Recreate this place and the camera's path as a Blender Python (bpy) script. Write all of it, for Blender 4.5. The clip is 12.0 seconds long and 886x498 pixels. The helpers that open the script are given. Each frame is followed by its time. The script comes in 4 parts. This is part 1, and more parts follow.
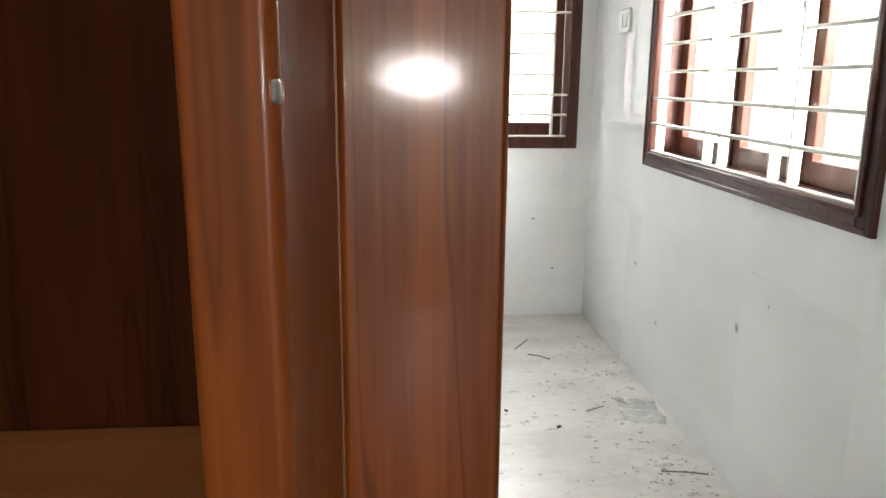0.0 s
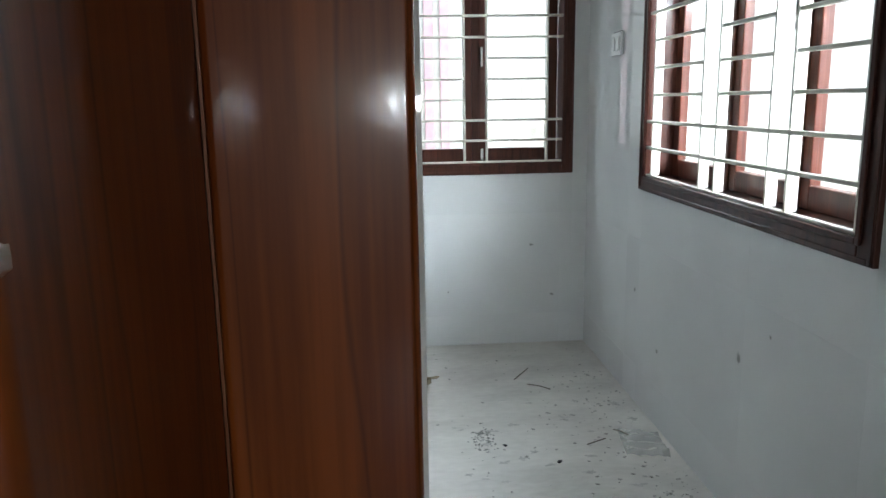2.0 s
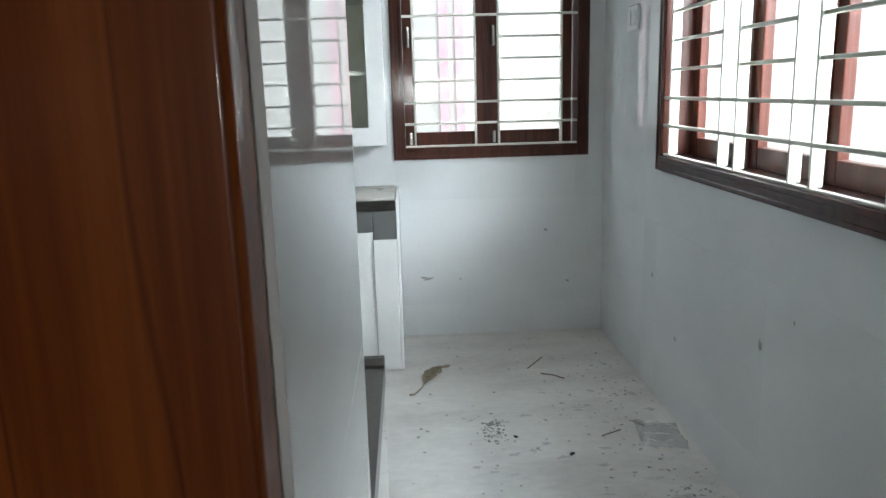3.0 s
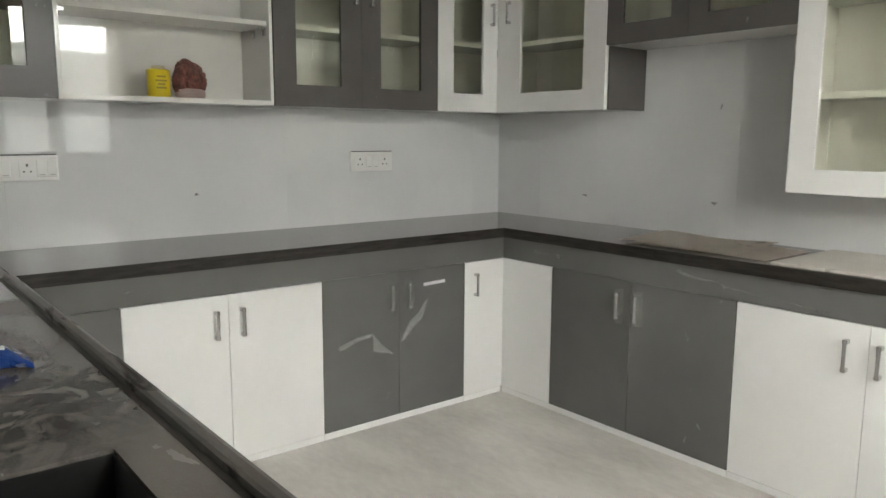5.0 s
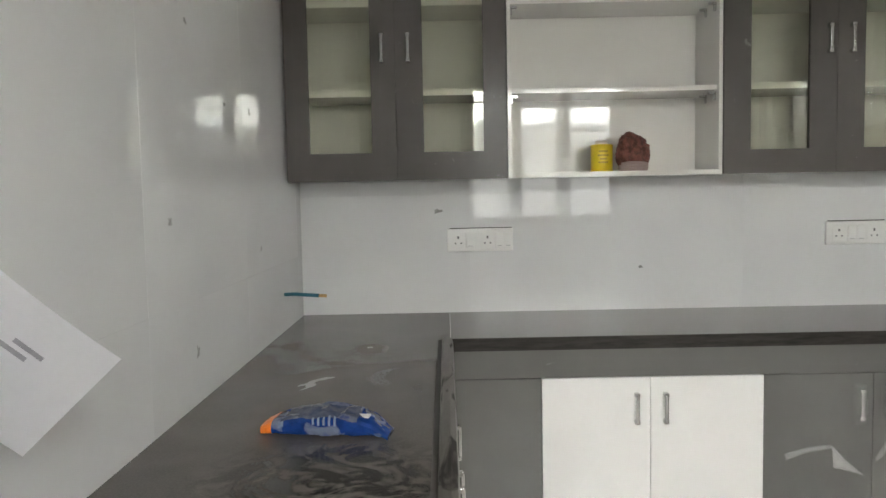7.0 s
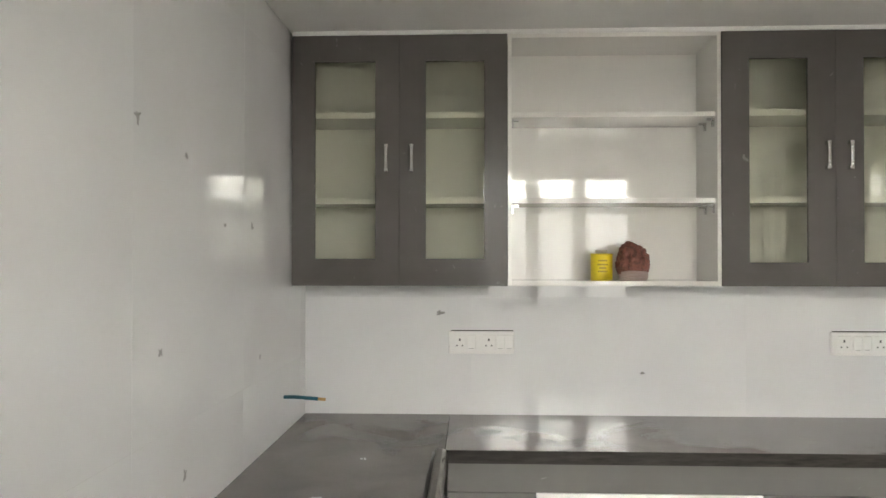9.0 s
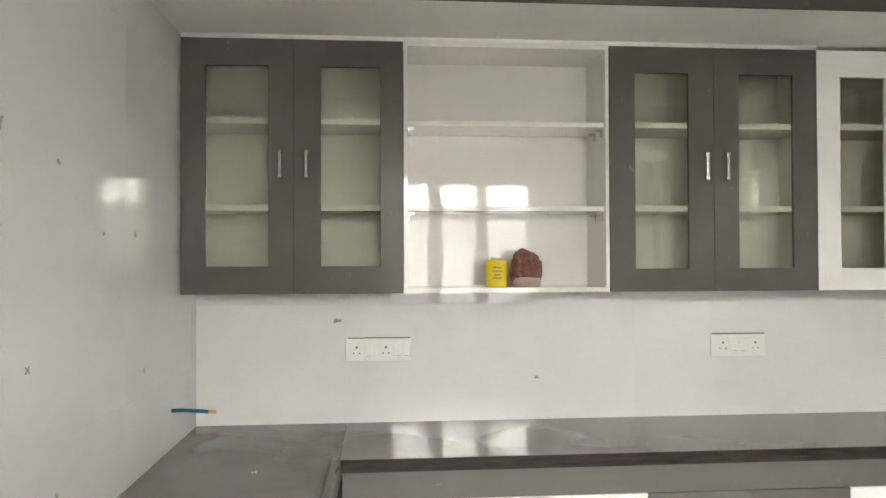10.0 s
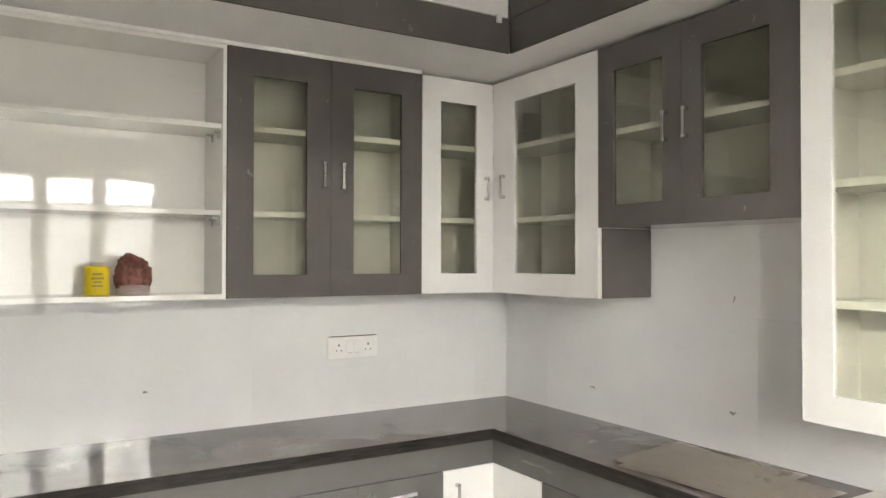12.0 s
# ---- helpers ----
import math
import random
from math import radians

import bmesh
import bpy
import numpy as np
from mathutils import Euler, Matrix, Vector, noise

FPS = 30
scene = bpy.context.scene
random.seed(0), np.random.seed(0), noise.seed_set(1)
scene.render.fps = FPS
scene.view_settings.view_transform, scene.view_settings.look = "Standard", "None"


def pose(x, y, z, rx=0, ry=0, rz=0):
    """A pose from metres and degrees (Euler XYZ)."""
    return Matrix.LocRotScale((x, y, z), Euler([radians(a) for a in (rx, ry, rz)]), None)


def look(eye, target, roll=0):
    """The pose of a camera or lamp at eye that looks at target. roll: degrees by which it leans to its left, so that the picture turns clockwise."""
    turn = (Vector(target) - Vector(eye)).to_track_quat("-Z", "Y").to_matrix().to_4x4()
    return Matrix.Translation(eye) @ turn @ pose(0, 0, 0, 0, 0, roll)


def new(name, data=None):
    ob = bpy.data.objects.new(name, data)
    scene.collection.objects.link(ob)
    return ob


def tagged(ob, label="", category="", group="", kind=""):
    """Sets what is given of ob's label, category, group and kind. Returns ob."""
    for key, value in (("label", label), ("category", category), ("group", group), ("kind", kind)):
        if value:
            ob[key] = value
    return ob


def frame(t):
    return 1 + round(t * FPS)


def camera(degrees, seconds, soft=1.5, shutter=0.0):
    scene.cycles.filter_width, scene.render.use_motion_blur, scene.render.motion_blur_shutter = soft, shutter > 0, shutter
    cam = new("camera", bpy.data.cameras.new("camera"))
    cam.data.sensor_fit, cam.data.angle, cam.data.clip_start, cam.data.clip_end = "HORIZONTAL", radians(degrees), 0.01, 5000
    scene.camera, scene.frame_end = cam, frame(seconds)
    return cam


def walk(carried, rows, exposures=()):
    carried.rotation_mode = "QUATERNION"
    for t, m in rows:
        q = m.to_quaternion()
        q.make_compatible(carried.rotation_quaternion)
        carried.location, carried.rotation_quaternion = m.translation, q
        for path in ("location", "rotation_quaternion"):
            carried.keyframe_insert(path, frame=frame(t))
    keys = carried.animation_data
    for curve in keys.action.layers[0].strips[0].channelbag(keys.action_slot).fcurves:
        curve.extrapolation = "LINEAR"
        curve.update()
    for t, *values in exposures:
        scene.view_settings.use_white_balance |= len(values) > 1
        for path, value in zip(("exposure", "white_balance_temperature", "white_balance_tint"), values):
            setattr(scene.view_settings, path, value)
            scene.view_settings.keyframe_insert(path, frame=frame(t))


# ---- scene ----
cam = camera(61.4, 12.0)
PATH = [
    (0, (2.893, -0.919, 1.391), (3.057, 1.024, 0.946), 0.5),
    (0.3, (2.938, -0.861, 1.392), (3.104, 1.085, 0.965), -1.2),
    (0.5, (2.957, -0.839, 1.389), (3.094, 1.108, 0.95), -1.6),
    (0.9, (2.99, -0.777, 1.384), (3.077, 1.165, 0.916), -1.7),
    (1, (2.986, -0.778, 1.386), (3.049, 1.169, 0.93), -1.9),
    (1.5, (2.963, -0.809, 1.381), (3.077, 1.144, 0.963), -1.6),
    (2, (2.952, -0.848, 1.422), (3.102, 1.108, 1.03), -0.9),
    (2.5, (2.962, -0.837, 1.394), (3.086, 1.111, 0.96), -1.5),
    (2.7, (2.981, -0.821, 1.387), (3.116, 1.127, 0.956), -1.8),
    (4.3, (3.23, -0.038, 1.322), (2.343, 1.728, 1.012), -0.7),
    (4.5, (3.244, 0.043, 1.326), (2.165, 1.697, 1.009), -1.4),
    (5, (3.315, 0.245, 1.311), (1.776, 1.487, 1.013), 0.3),
    (5.5, (3.364, 0.384, 1.321), (1.558, 1.185, 1.015), -0.4),
    (6, (3.328, 0.474, 1.306), (1.435, 1.035, 0.987), -0.2),
    (6.5, (3.268, 0.56, 1.333), (1.295, 0.759, 1.073), -0.6),
    (8.5, (3.321, 0.769, 1.514), (1.329, 0.598, 1.466), -1.1),
    (9, (3.312, 0.748, 1.556), (1.313, 0.668, 1.578), -0.0),
    (9.5, (3.319, 0.759, 1.564), (1.32, 0.759, 1.597), 0.1),
    (10, (3.311, 0.795, 1.573), (1.318, 0.962, 1.603), -0.2),
    (10.5, (3.303, 0.838, 1.567), (1.339, 1.217, 1.603), -0.5),
    (11, (3.295, 0.874, 1.585), (1.394, 1.494, 1.622), -0.8),
    (11.5, (3.285, 0.893, 1.595), (1.472, 1.737, 1.627), -0.3),
    (12, (3.287, 0.91, 1.595), (1.586, 1.961, 1.626), 0.1),
]
walk(cam, [(t, look(eye, target, roll)) for t, eye, target, roll in PATH],
     [(0, 3.05, 6600, 10), (0.4, 2.1, 6300, 8), (0.9, 1.66, 5800, 5), (1.6, 1.74, 5850, 5), (2.7, 1.74, 5850, 5), (4.3, 1.3, 6900, 10), (5.0, 1.98, 7050, 11), (6.7, 2.15, 6950, 12), (8.3, 2.2, 7300, 14), (9.5, 2.69, 7250, 14), (10.5, 2.72, 7300, 14), (12, 2.72, 7350, 14)])

# ---- plan, in metres ----
L = 3.347        # north wall face
E = 4.105        # east wall face
CEIL = 3.05
H = 0.86         # counter top
WALL = 0.23

# ---- world, sun, window light ----
world = bpy.data.worlds.new("world")
scene.world = world
world.use_nodes = True
wn = world.node_tree.nodes
sky = wn.new("ShaderNodeTexSky")
sky.sky_type, sky.sun_disc = "NISHITA", False
sky.sun_elevation, sky.sun_rotation = radians(58), radians(200)
wn["Background"].inputs["Strength"].default_value = 0.12
world.node_tree.links.new(sky.outputs["Color"], wn["Background"].inputs["Color"])
sun = new("sun", bpy.data.lights.new("sun", "SUN"))
sun.data.energy, sun.data.angle, sun.data.color = 1.0, radians(12), (1.0, 0.96, 0.9)
sun.matrix_world = look((0, 0, 20), (0 + 20 * math.sin(radians(200)) * -0.62, 20 * math.cos(radians(200)) * -0.62, 0))


HALL = -6.5      # south end of the passage


def window_light(name, eye, target, w, h, power, colour):
    lamp = new(name, bpy.data.lights.new(name, "AREA"))
    lamp.data.shape, lamp.data.size, lamp.data.size_y = "RECTANGLE", w, h
    lamp.data.energy, lamp.data.color = power, colour
    lamp.matrix_world = look(eye, target)


window_light("sky_light_east", (5.9, 0.0, 2.75), (4.1, 0.0, 1.08), 6.0, 1.3, 165, (0.95, 0.98, 1.0))
window_light("sky_light_southeast", (6.2, -2.6, 2.9), (4.1, 1.6, 1.25), 3.0, 1.3, 260, (0.97, 0.99, 1.0))
window_light("sky_light_north", (3.5, L + 1.15, 3.0), (3.5, L - 0.9, 0.8), 1.8, 1.6, 22, (0.95, 0.98, 1.0))
# added lamp for the unseen hall light, sized to the highlight on the teak
window_light("sky_light_hall", (3.25, HALL - 0.3, 1.4), (3.25, 0.0, 1.4), 0.45, 0.11, 17, (1.0, 0.95, 0.88))

# ---- materials ----
def material(name):
    m = bpy.data.materials.new(name)
    m.use_nodes = True
    return m, m.node_tree.nodes, m.node_tree.links, m.node_tree.nodes["Principled BSDF"]


def surf(name, c1, c2, rough, scale=6.0, bump=0.1, fine=90.0, metal=0.0, rough_var=0.1, stretch=(1, 1, 1), coat=0.0, spots=None, spot_scale=14.0, spot_amount=0.62, tone=0.0, bump_size=0.002, blend=(0.32, 0.68)):
    """Two colours mixed by a broad and a fine noise, uneven gloss, fine relief; spots is a third colour in blotches."""
    m, n, l, p = material(name)
    co = n.new("ShaderNodeTexCoord")
    mp = n.new("ShaderNodeMapping")
    mp.inputs["Scale"].default_value = stretch
    info = n.new("ShaderNodeObjectInfo")
    add = n.new("ShaderNodeVectorMath")
    mul = n.new("ShaderNodeVectorMath")
    mul.operation = "SCALE"
    mul.inputs["Scale"].default_value = 13.0
    comb = n.new("ShaderNodeCombineXYZ")
    for k in range(3):
        l.new(info.outputs["Random"], comb.inputs[k])
    l.new(comb.outputs[0], mul.inputs[0])
    l.new(co.outputs["Object"], add.inputs[0])
    l.new(mul.outputs[0], add.inputs[1])
    l.new(add.outputs[0], mp.inputs["Vector"])
    broad = n.new("ShaderNodeTexNoise")
    broad.inputs["Scale"].default_value, broad.inputs["Detail"].default_value = scale, 5
    small = n.new("ShaderNodeTexNoise")
    small.inputs["Scale"].default_value, small.inputs["Detail"].default_value = fine, 3
    for t in (broad, small):
        l.new(mp.outputs[0], t.inputs["Vector"])
    mix = n.new("ShaderNodeMix")
    mix.data_type = "RGBA"
    mix.inputs[6].default_value, mix.inputs[7].default_value = (*c1, 1), (*c2, 1)
    ramp = n.new("ShaderNodeMapRange")
    ramp.inputs["From Min"].default_value, ramp.inputs["From Max"].default_value = blend
    both = n.new("ShaderNodeMix")
    both.inputs[0].default_value = 0.3
    l.new(broad.outputs["Fac"], both.inputs[2])
    l.new(small.outputs["Fac"], both.inputs[3])
    l.new(both.outputs[0], ramp.inputs["Value"])
    l.new(ramp.outputs[0], mix.inputs[0])
    out = mix.outputs[2]
    r = n.new("ShaderNodeMapRange")
    r.inputs["To Min"].default_value, r.inputs["To Max"].default_value = max(0.02, rough - rough_var / 2), rough + rough_var / 2
    l.new(broad.outputs["Fac"], r.inputs["Value"])
    rough_out = r.outputs[0]
    if spots:
        sp = n.new("ShaderNodeTexNoise")
        sp.inputs["Scale"].default_value, sp.inputs["Detail"].default_value, sp.inputs["Distortion"].default_value = spot_scale, 6, 0.8
        l.new(mp.outputs[0], sp.inputs["Vector"])
        cut = n.new("ShaderNodeMapRange")
        cut.inputs["From Min"].default_value, cut.inputs["From Max"].default_value = spot_amount, spot_amount + 0.08
        l.new(sp.outputs["Fac"], cut.inputs["Value"])
        m2 = n.new("ShaderNodeMix")
        m2.data_type = "RGBA"
        m2.inputs[7].default_value = (*spots, 1)
        l.new(cut.outputs[0], m2.inputs[0])
        l.new(out, m2.inputs[6])
        out = m2.outputs[2]
        m3 = n.new("ShaderNodeMix")
        m3.inputs[3].default_value = min(0.9, rough + 0.3)
        l.new(cut.outputs[0], m3.inputs[0])
        l.new(rough_out, m3.inputs[2])
        rough_out = m3.outputs[0]
    if tone:
        hs = n.new("ShaderNodeHueSaturation")
        tr = n.new("ShaderNodeMapRange")
        tr.inputs["To Min"].default_value, tr.inputs["To Max"].default_value = 1 - tone, 1 + tone
        l.new(info.outputs["Random"], tr.inputs["Value"])
        l.new(tr.outputs[0], hs.inputs["Value"])
        l.new(out, hs.inputs["Color"])
        out = hs.outputs[0]
    l.new(out, p.inputs["Base Color"])
    l.new(rough_out, p.inputs["Roughness"])
    p.inputs["Metallic"].default_value = metal
    p.inputs["Coat Weight"].default_value = coat
    p.inputs["Coat Roughness"].default_value = 0.12
    if bump:
        b = n.new("ShaderNodeBump")
        b.inputs["Strength"].default_value, b.inputs["Distance"].default_value = bump, bump_size
        l.new(both.outputs[0], b.inputs["Height"])
        l.new(b.outputs[0], p.inputs["Normal"])
    return m


def wood(name, c1, c2, rough, coat, spec=0.12, bands=1.0):
    """Varnished timber with grain that runs upright."""
    m, n, l, p = material(name)
    co = n.new("ShaderNodeTexCoord")
    mp = n.new("ShaderNodeMapping")
    mp.inputs["Scale"].default_value = (9 * bands, 9 * bands, 0.55)
    l.new(co.outputs["Object"], mp.inputs["Vector"])
    a = n.new("ShaderNodeTexNoise")
    a.inputs["Scale"].default_value, a.inputs["Detail"].default_value, a.inputs["Distortion"].default_value = 2.2, 6, 1.2
    l.new(mp.outputs[0], a.inputs["Vector"])
    mp2 = n.new("ShaderNodeMapping")
    mp2.inputs["Scale"].default_value = (160, 160, 5)
    l.new(co.outputs["Object"], mp2.inputs["Vector"])
    b = n.new("ShaderNodeTexNoise")
    b.inputs["Scale"].default_value, b.inputs["Detail"].default_value = 1.5, 4
    l.new(mp2.outputs[0], b.inputs["Vector"])
    both = n.new("ShaderNodeMix")
    both.inputs[0].default_value = 0.35
    l.new(a.outputs["Fac"], both.inputs[2])
    l.new(b.outputs["Fac"], both.inputs[3])
    ramp = n.new("ShaderNodeValToRGB")
    ramp.color_ramp.elements[0].position, ramp.color_ramp.elements[1].position = 0.34, 0.62
    ramp.color_ramp.elements[0].color, ramp.color_ramp.elements[1].color = (*c1, 1), (*c2, 1)
    l.new(both.outputs[0], ramp.inputs[0])
    mp3 = n.new("ShaderNodeMapping")
    mp3.inputs["Scale"].default_value = (16, 16, 0.9)
    mp3.inputs["Rotation"].default_value = (radians(2), radians(4), 0)
    l.new(co.outputs["Object"], mp3.inputs["Vector"])
    v = n.new("ShaderNodeTexNoise")
    v.inputs["Scale"].default_value, v.inputs["Detail"].default_value = 1.3, 2
    l.new(mp3.outputs[0], v.inputs["Vector"])
    off = n.new("ShaderNodeMath")
    off.operation = "SUBTRACT"
    off.inputs[1].default_value = 0.5
    l.new(v.outputs["Fac"], off.inputs[0])
    ab = n.new("ShaderNodeMath")
    ab.operation = "ABSOLUTE"
    l.new(off.outputs[0], ab.inputs[0])
    vr = n.new("ShaderNodeMapRange")
    vr.inputs["From Min"].default_value, vr.inputs["From Max"].default_value = 0.0, 0.018
    vr.inputs["To Min"].default_value, vr.inputs["To Max"].default_value = 0.5, 0.0
    l.new(ab.outputs[0], vr.inputs["Value"])
    vm = n.new("ShaderNodeMix")
    vm.data_type = "RGBA"
    vm.inputs[7].default_value = (c1[0] * 0.35, c1[1] * 0.35, c1[2] * 0.35, 1)
    l.new(vr.outputs[0], vm.inputs[0])
    l.new(ramp.outputs[0], vm.inputs[6])
    l.new(vm.outputs[2], p.inputs["Base Color"])
    p.inputs["Roughness"].default_value = rough
    p.inputs["Specular IOR Level"].default_value = spec
    p.inputs["Coat Weight"].default_value, p.inputs["Coat Roughness"].default_value = coat, 0.095
    bu = n.new("ShaderNodeBump")
    bu.inputs["Strength"].default_value, bu.inputs["Distance"].default_value = 0.10, 0.001
    l.new(both.outputs[0], bu.inputs["Height"])
    l.new(bu.outputs[0], p.inputs["Normal"])
    peel = n.new("ShaderNodeTexNoise")
    peel.inputs["Scale"].default_value, peel.inputs["Detail"].default_value = 1.0, 3
    mp4 = n.new("ShaderNodeMapping")
    mp4.inputs["Scale"].default_value = (300, 300, 160)
    l.new(co.outputs["Object"], mp4.inputs["Vector"])
    l.new(mp4.outputs[0], peel.inputs["Vector"])
    pb = n.new("ShaderNodeBump")
    pb.inputs["Strength"].default_value, pb.inputs["Distance"].default_value = 0.07, 0.001
    l.new(peel.outputs["Fac"], pb.inputs["Height"])
    l.new(pb.outputs[0], p.inputs["Coat Normal"])
    return m


def glass(name, colour, rough=0.0):
    m, n, l, p = material(name)
    p.inputs["Base Color"].default_value = (*colour, 1)
    p.inputs["Transmission Weight"].default_value = 1.0
    p.inputs["Roughness"].default_value = rough
    p.inputs["IOR"].default_value = 1.45
    return m


TILE = surf("glazed_wall_tile", (0.66, 0.67, 0.67), (0.74, 0.75, 0.745), 0.007, 1.6, 0.002, 3, rough_var=0.004, tone=0.006)
TILE.node_tree.nodes["Principled BSDF"].inputs["Specular IOR Level"].default_value = 0.42
GROUT = surf("plaster_behind_tile", (0.6, 0.6, 0.58), (0.7, 0.7, 0.67), 0.8, 8, 0.2)
PAINT = surf("white_ceiling_paint", (0.72, 0.72, 0.70), (0.80, 0.80, 0.78), 0.6, 3, 0.08)
# dark tone chosen for unseen walls, so that less light bounces onto the teak
HALL_PAINT = surf("dark_unseen_wall", (0.26, 0.22, 0.18), (0.32, 0.28, 0.23), 0.7, 3, 0.1)
GREY = surf("grey_laminate", (0.105, 0.098, 0.092), (0.125, 0.117, 0.11), 0.24, 2.5, 0.02, 12, rough_var=0.08, spots=(0.2, 0.19, 0.18), spot_scale=26, spot_amount=0.70)
GREY.node_tree.nodes["Principled BSDF"].inputs["Specular IOR Level"].default_value = 0.22
GREY_BASE = surf("grey_laminate_in_film", (0.128, 0.127, 0.121), (0.150, 0.149, 0.142), 0.08, 2.5, 0.012, 8, rough_var=0.06, spots=(0.19, 0.19, 0.185), spot_scale=18, spot_amount=0.70)
WHITE = surf("white_laminate", (0.79, 0.787, 0.77), (0.84, 0.837, 0.82), 0.10, 2.5, 0.012, 8, rough_var=0.05)
WHITE_IN = surf("white_carcass_board", (0.74, 0.73, 0.69), (0.79, 0.78, 0.74), 0.035, 2.0, 0.005, 5, rough_var=0.02)
CHROME = surf("chrome", (0.56, 0.555, 0.55), (0.66, 0.655, 0.65), 0.2, 30, 0.02, metal=1.0)
WOOD = wood("varnished_teak", (0.135, 0.029, 0.0055), (0.265, 0.068, 0.0125), 0.36, 0.24, 0.2)
WOOD_DARK = wood("dark_window_timber", (0.042, 0.013, 0.009), (0.078, 0.026, 0.017), 0.35, 0.3)
# the compartment's inner shade is put into this near-black timber colour
WOOD_BACK = wood("shade_dark_board", (0.026, 0.0065, 0.0018), (0.052, 0.013, 0.004), 0.6, 0.0, 0.04)
# light falling on the shelf tops is painted in as a paler timber
SHELF_BOARD = surf("lit_shelf_timber", (0.60, 0.24, 0.085), (0.74, 0.33, 0.13), 0.55, 3, 0.1, 40, stretch=(0.6, 8, 8))
WOOD_SASH = wood("red_brown_sash_timber", (0.048, 0.013, 0.008), (0.088, 0.025, 0.015), 0.35, 0.3)
GRILLE = surf("cream_grille_paint", (0.62, 0.60, 0.52), (0.72, 0.70, 0.62), 0.4, 25, 0.1)
FLOOR = surf("dusty_floor", (0.53, 0.50, 0.46), (0.73, 0.70, 0.655), 0.30, 3.0, 0.06, 22, rough_var=0.08, stretch=(0.8, 1.7, 1), blend=(0.3, 0.62))
LIP = surf("dusty_stone_lip", (0.065, 0.059, 0.052), (0.14, 0.128, 0.115), 0.4, 14, 0.5, 90, stretch=(0.5, 2.5, 2.5), spots=(0.022, 0.019, 0.017), spot_scale=9, spot_amount=0.60)
STONE_EDGE = surf("rough_black_stone_edge", (0.013, 0.012, 0.010), (0.045, 0.039, 0.034), 0.45, 20, 0.5, 90, stretch=(0.4, 0.4, 3), spots=(0.06, 0.054, 0.048), spot_scale=16, spot_amount=0.66)
STONE_EDGE.node_tree.nodes["Principled BSDF"].inputs["Specular IOR Level"].default_value = 0.25
SWITCH = surf("white_switch_plastic", (0.80, 0.80, 0.78), (0.84, 0.84, 0.82), 0.22, 10, 0.0)
PIN = surf("grey_pin_shutter", (0.10, 0.10, 0.10), (0.15, 0.15, 0.15), 0.5, 20, 0.0)
BLACK = surf("black_hole", (0.01, 0.01, 0.01), (0.02, 0.02, 0.02), 0.6, 20, 0.0)
CABINET_GLASS = glass("faintly_green_cabinet_glass", (0.915, 0.93, 0.83))
PANE = glass("clear_pane", (0.93, 0.96, 0.94))


